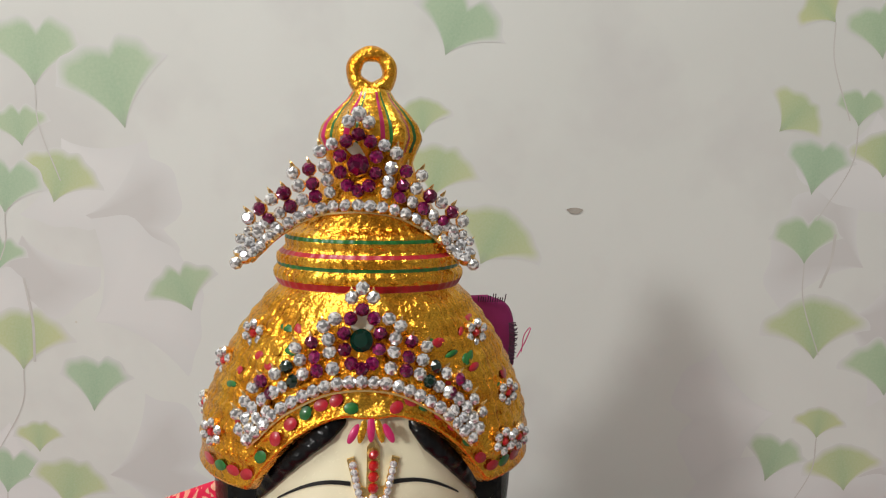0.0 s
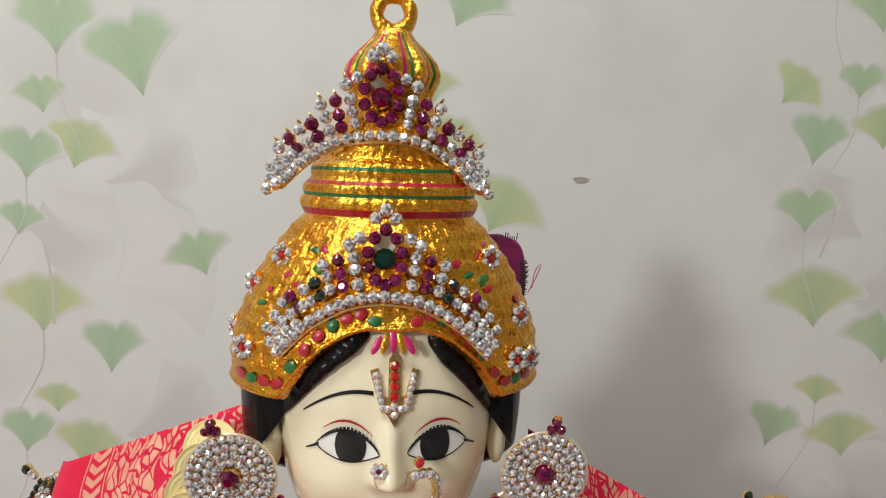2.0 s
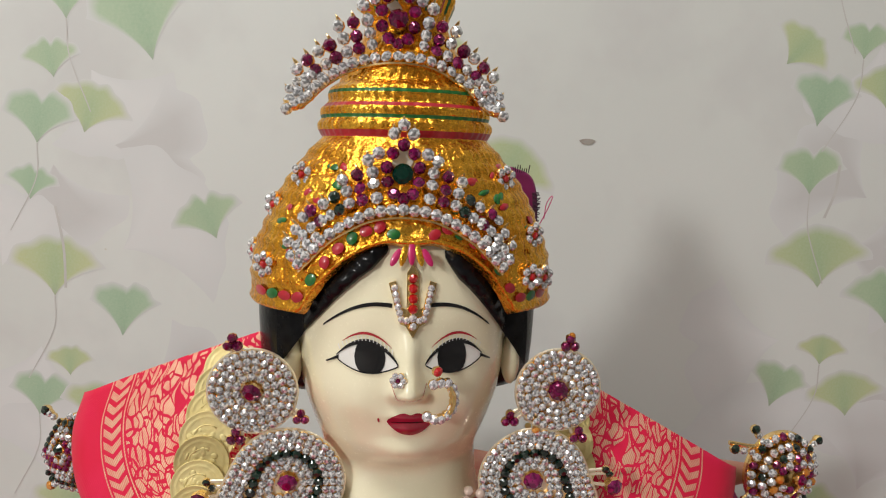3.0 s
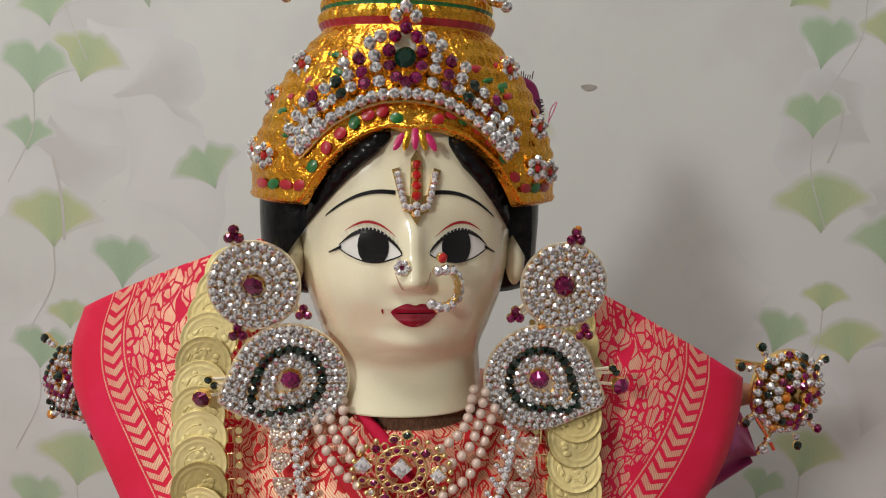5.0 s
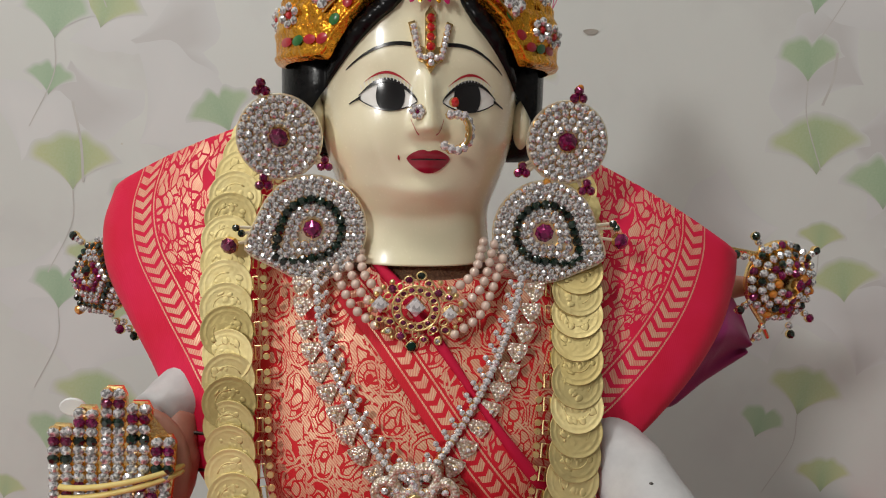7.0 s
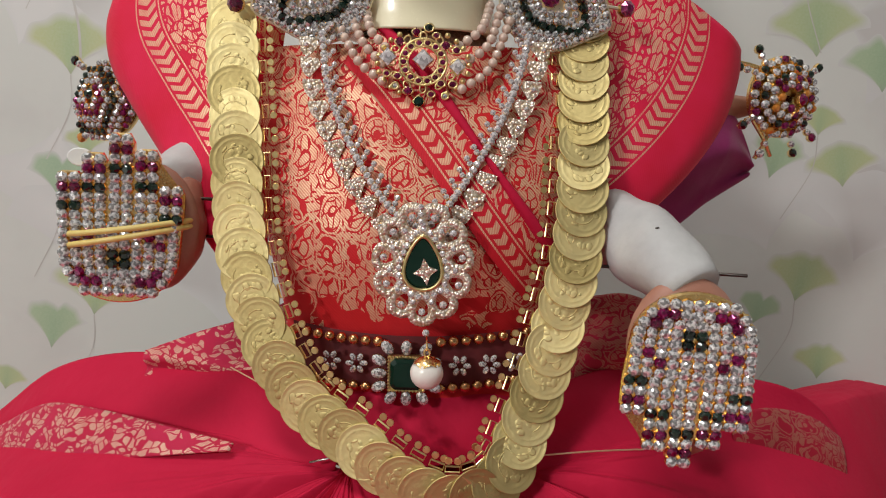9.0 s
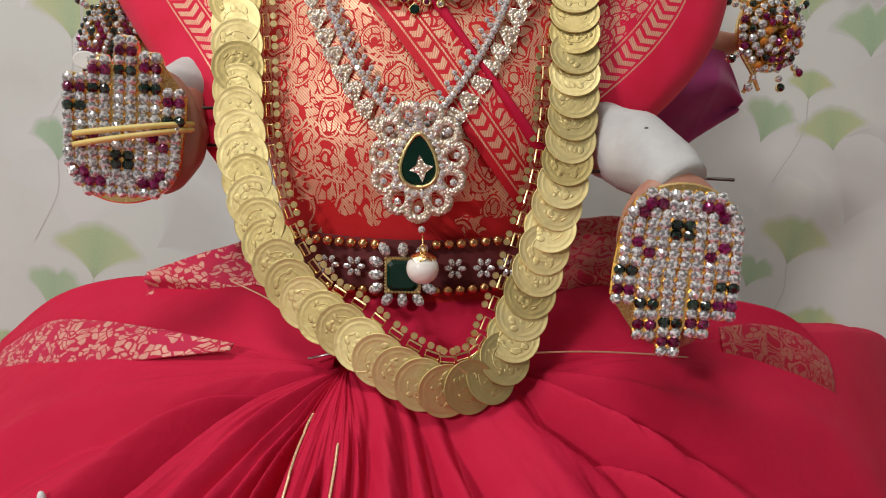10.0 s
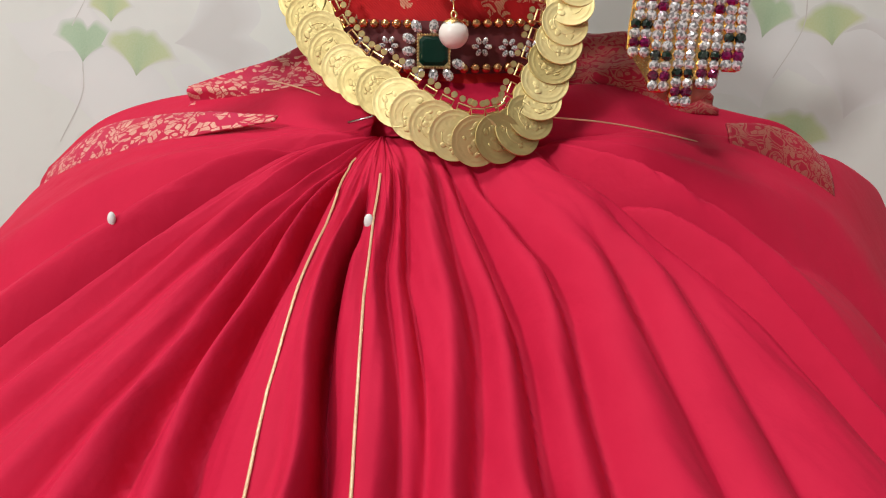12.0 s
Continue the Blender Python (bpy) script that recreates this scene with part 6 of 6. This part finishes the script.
pin((-0.126, 0.425, 0.2655), (-0.088, 0.418, 0.2655), "thin dark steel pin holding the raised palm")
pin((-0.126, 0.423, 0.2480), (-0.088, 0.418, 0.2485), "thin dark steel pin holding the raised palm")
speck = Bag()
speck.ball((0.0935, 0.3965, 0.2595), 0.0010, 0.0006, 0.0006, 8, 5)
tagged(speck.make("pin_head", [STEEL]), "tiny dark pin head in the white foam", "pin")


def palm_cover(m, flip, label):
    """A palm-shaped gilt plate covered with stones; fingers along +z before the pose turns it."""
    kx, kz, st = 0.0072, 0.0044, 0.00258
    fingers = [(-2.80, 4.2), (-1.40, 6.1), (0.10, 8.1), (1.55, 6.7), (2.95, 3.4)]
    items, outline = [], []
    for a in np.linspace(math.pi, 2 * math.pi, 21):
        outline.append((3.45 * kx * math.cos(a), (-3.6 + 4.9 * math.sin(a)) * kz))
    backward = fingers[::-1]
    for q, (x, top) in enumerate(backward):
        w = 0.71
        if q == 0:
            outline.append(((x + w) * kx, 0.0))
        outline += [((x + w) * kx, (top - 0.9) * kz), ((x + w * 0.6) * kx, top * kz), ((x - w * 0.6) * kx, top * kz), ((x - w) * kx, (top - 0.9) * kz)]
        if q < 4:
            nx, nt = backward[q + 1]
            outline.append(((x + nx) / 2 * kx, (min(top, nt) - 0.9) * kz))
    outline.append((-3.5 * kx, 0.5 * kz))
    for x, top in fingers:
        count = round((top - 0.67) / 0.95) + 1
        for i in range(count):
            z = top - 0.62 - i * (top - 0.67) / (count - 1)
            kind = {1: "r", 3: "g"}.get(i, "c")
            for dx in (-0.345, 0.345):
                items.append(((x + dx) * kx, z * kz, st, kind))
    z = -0.85
    while z > -8.2:
        half = 3.4 if z > -3.6 else 3.4 * math.sqrt(max(0.0, 1 - ((z + 3.6) / 4.9) ** 2))
        n = max(1, int(2 * half / 0.62))
        for i in range(n):
            x = -half + 0.31 + (2 * half - 0.62) * (i / max(1, n - 1)) if n > 1 else 0.0
            dx, dz = abs(x), z + 4.2
            kind = "c"
            if dx < 0.45 and abs(dz) < 0.9:
                kind = "g"
            elif 1.2 < dx < 2.7 and abs(abs(dz) - 2.6 + 0.8 * (dx - 1.0)) < 0.50:
                kind = "r"
            items.append((x * kx, z * kz, st, kind))
        z -= 0.92
    if flip:
        items = [(-x, zz, r, kd) for x, zz, r, kd in items]
        outline = [(-x, zz) for x, zz in outline][::-1]
    thing = jewel("palm_cover", m, label, "jewel", items, lambda x, z: 0.0, (outline,), group="jewelled palm covers", plate_y=(0.0004, 0.0034))
    return thing


palm_cover(pose(-0.1345, 0.3965, 0.2590, 0, 3, 8) , False, "gilt palm cover of clear, ruby and green stones, fingers up")
palm_cover(pose(0.1030, 0.3715, 0.2000, 0, 183, -4), False, "gilt palm cover of clear, ruby and green stones, fingers down")
for z, lean in ((0.2545, 0.0030), (0.2508, 0.0042)):
    bag = Bag()
    pts = [(-0.1330 + 0.0262 * math.cos(a), 0.4040 + 0.0140 * math.sin(a) + 0.0262 * 0.14 * math.cos(a), z + lean * math.cos(a)) for a in np.linspace(0, 2 * math.pi, 41)[:-1]]
    bag.tube(pts, 0.0013, 8, 0, True)
    tagged(bag.make("elastic_band", [ELASTIC]), "thin yellow elastic band round the palm cover", "band", "elastic bands")

# ---- rear ornaments: discus and conch ----


def dome_depth(r, h):
    return lambda x, z: -h * max(0.0, 1 - (x * x + z * z) / (r * r))


def nub(cx, cz, dx, dz, kind):
    """Stones of a small arm that stands off the disc."""
    return [(cx + dx * t, cz + dz * t, r * 1.15, kd) for t, r, kd in ((0.0, 0.0016, "c"), (0.5, 0.0017, "c"), (1.0, 0.0022, kind))]


disc_items = [(0.0065, -0.002, 0.0034, "r")]
g_rng = random.Random(9)
for n, r in ((8, 0.0060), (14, 0.0102), (20, 0.0145), (26, 0.0190)):
    for i in range(n):
        a = 2 * math.pi * i / n + 0.2 * n
        x, z = r * math.cos(a), r * math.sin(a) * 1.06
        if (x - 0.0065) ** 2 + (z + 0.002) ** 2 > 0.0044 ** 2:
            disc_items.append((x, z, 0.00235, g_rng.choice("ccrccogccrc")))
disc_items += nub(-0.012, 0.019, -0.004, 0.007, "g") + nub(0.017, 0.012, 0.005, 0.003, "g") + nub(-0.018, 0.014, -0.010, 0.003, "g") + nub(-0.019, -0.010, -0.006, -0.004, "g") + nub(-0.008, -0.020, -0.006, -0.010, "c") + nub(0.005, -0.021, 0.002, -0.010, "g") + nub(0.013, -0.017, 0.006, -0.006, "r")
disc_plate = [(0.0212 * math.cos(a), 0.0224 * math.sin(a)) for a in np.linspace(0, 2 * math.pi, 37)[:-1]]


def disc_arms(bag):
    for x0, z0, x1, z1 in ((-0.014, 0.016, -0.030, 0.020), (-0.018, -0.009, -0.027, -0.015), (-0.008, -0.019, -0.016, -0.033), (-0.018, -0.012, -0.006, -0.032)):
        bag.tube([(x0, 0.001, z0), ((x0 + x1) / 2, 0.0, (z0 + z1) / 2), (x1, 0.002, z1)], 0.0012, 8)


jewel("discus_ornament", pose(0.2030, 0.5330, 0.3240, 0, -4, 14) @ Matrix.Scale(1.08, 4), "round gilt discus ornament crusted with ruby and green stones", "ornament", disc_items, dome_depth(0.021, 0.007), (disc_plate,), plate_y=(0.0, 0.003), extra=disc_arms)

conch_items = [(-0.0090, 0.0030, 0.0030, "g")]
for i in range(-9, 10):
    for j in range(-8, 9):
        x, z = -0.002 + i * 0.0036 + (0.0018 if j % 2 else 0.0), j * 0.0031
        if ((x + 0.003 - 0.2 * z) / 0.0185) ** 2 + (z / 0.0205) ** 2 < 1 and math.hypot(x + 0.009, z - 0.003) > 0.0045:
            swirl = (math.hypot(x + 0.009, (z - 0.003) * 0.8) + 0.0016 * math.atan2(z - 0.003, x + 0.009)) / 0.0036
            conch_items.append((x, z, 0.00178, "crcg"[int(swirl) % 4]))
conch_items += nub(-0.016, 0.017, -0.004, 0.003, "g") + nub(0.006, 0.020, 0.004, 0.006, "g") + nub(-0.015, -0.017, -0.004, -0.002, "o") + nub(0.000, -0.020, 0.004, -0.008, "r") + nub(0.006, -0.024, 0.006, -0.007, "g")
conch_plate = [(-0.003 + 0.0185 * math.cos(a) + 0.004 * math.sin(a), 0.0205 * math.sin(a)) for a in np.linspace(0, 2 * math.pi, 33)[:-1]]
jewel("conch_ornament", pose(-0.2070, 0.5480, 0.3145, 0, 0, -8) @ Matrix.Scale(1.22, 4), "gilt conch ornament crusted with rows of stones", "ornament", conch_items, dome_depth(0.022, 0.007), (conch_plate,), plate_y=(0.0, 0.003))


def rear_arm(pts, label):
    bag = Bag()
    limb(bag, pts, (0.015, 0.013, 0.009, 0.004), 16)
    tagged(bag.make("rear_arm", [SKIN_CLAY]), label, "arm", "rear idol arms")


rear_arm([(0.120, 0.520, 0.322), (0.150, 0.536, 0.318), (0.178, 0.543, 0.318), (0.196, 0.541, 0.320)], "clay rear arm of the idol behind the discus")
rear_arm([(-0.130, 0.530, 0.318), (-0.160, 0.545, 0.315), (-0.184, 0.556, 0.314), (-0.200, 0.556, 0.315)], "clay rear arm of the idol behind the conch")

cloth("sleeve", ([(0.118, 0.510, 0.335), (0.150, 0.525, 0.333), (0.172, 0.536, 0.318), (0.184, 0.541, 0.302), (0.1925, 0.543, 0.284)], [(0.108, 0.505, 0.285), (0.125, 0.520, 0.262), (0.1405, 0.532, 0.2445), (0.164, 0.538, 0.2600), (0.1900, 0.543, 0.2760)]),
      "magenta cloth sleeve hanging from the rear arm", MAGENTA_CLOTH, ripple=0.004, category="sleeve")
cloth("sleeve", ([(-0.120, 0.510, 0.340), (-0.155, 0.530, 0.330), (-0.176, 0.540, 0.312)], [(-0.105, 0.500, 0.285), (-0.135, 0.520, 0.280), (-0.172, 0.536, 0.300)]),
      "magenta cloth sleeve of the raised rear arm", MAGENTA_CLOTH, ripple=0.004, category="sleeve")

# tassel cloth behind the crown
tassel = holder("tassel", pose(0, 0, 0), "dark magenta fringed tassel behind the crown", "tassel")
cloth("tassel_cloth", ([(0.030, 0.500, 0.4930), (0.036, 0.500, 0.484), (0.040, 0.500, 0.470), (0.044, 0.500, 0.458)], [(0.040, 0.502, 0.4930), (0.0500, 0.502, 0.4885), (0.0535, 0.502, 0.476), (0.0535, 0.502, 0.4600)]), "", MAGENTA_CLOTH, tassel, nx=12, nz=20)
fringe = Bag()
for i in range(46):
    t = i / 45
    a = Vector((0.0490 + 0.002 * math.sin(3 * t), 0.4985, 0.4885 - 0.030 * t)) if t > 0.25 else Vector((0.036 + 0.05 * t, 0.4985, 0.4905))
    d = Vector((0.0035, 0.0, 0.0008)) if t > 0.25 else Vector((0.0004, 0, 0.0030))
    w = Vector((RNG.uniform(-0.0006, 0.0006), 0, RNG.uniform(-0.0010, 0.0010)))
    fringe.tube([a, a + d * 0.6, a + d + w], 0.00025, 4)
fringe.make("fringe", [FRINGE], tassel, False, "dark thread fringe")
loop = Bag()
loop.tube(along([(0.0545, 0.495, 0.4655), (0.0585, 0.495, 0.4740), (0.0605, 0.495, 0.4800), (0.0575, 0.495, 0.4760), (0.0565, 0.495, 0.4680)], 24), 0.00025, 5)
loop.make("loose_thread", [PINK_THREAD], tassel, False, "pink loose thread")

# white tape tabs that hold the jewels
for x, y, z, w, h, t in ((-0.062, 0.4480, 0.4785, 0.0022, 0.0032, 20), (-0.0625, 0.4370, 0.4535, 0.0026, 0.0040, 10), (-0.0125, 0.4475, 0.5600, 0.0060, 0.0050, 0), (-0.0085, 0.4255, 0.4960, 0.0045, 0.0050, 0), (-0.1520, 0.4010, 0.2840, 0.0055, 0.0040, 5)):
    bag = Bag()
    bag.prism([(w * math.cos(a), h * math.sin(a)) for a in np.linspace(0, 2 * math.pi, 15)[:-1]], -0.0006, 0.0006, 0, 0.1)
    ob = bag.make("tape_tab", [TAPE], None, False)
    ob.matrix_world = pose(x, y, z, 0, t, 7)
    tagged(ob, "small white adhesive tab behind a jewel", "tape", "tape tabs")

# tinsel specks on the skirt
for phi, rho, size in ((271.2, 0.074, 1.5), (208.3, 0.117, 1.4), (310.5, 0.102, 0.8)):
    bag = Bag()
    bag.ball(skirt_point(phi, rho, 0.0010), 0.0013 * size, 0.0009 * size, 0.0022 * size, 10, 6)
    bag.make("sequin", [TAPE], skirt_ob, True, "small pale sequin")
needle = Bag()
needle.tube([(-0.052, 0.3855, 0.1560), (-0.040, 0.3850, 0.1590)], 0.0006, 6)
tagged(needle.make("safety_pin", [simple("bright_steel", (0.6, 0.6, 0.6), (0.7, 0.7, 0.7), 0.25, 1.0)]), "bright steel pin at the pleat knot", "pin")
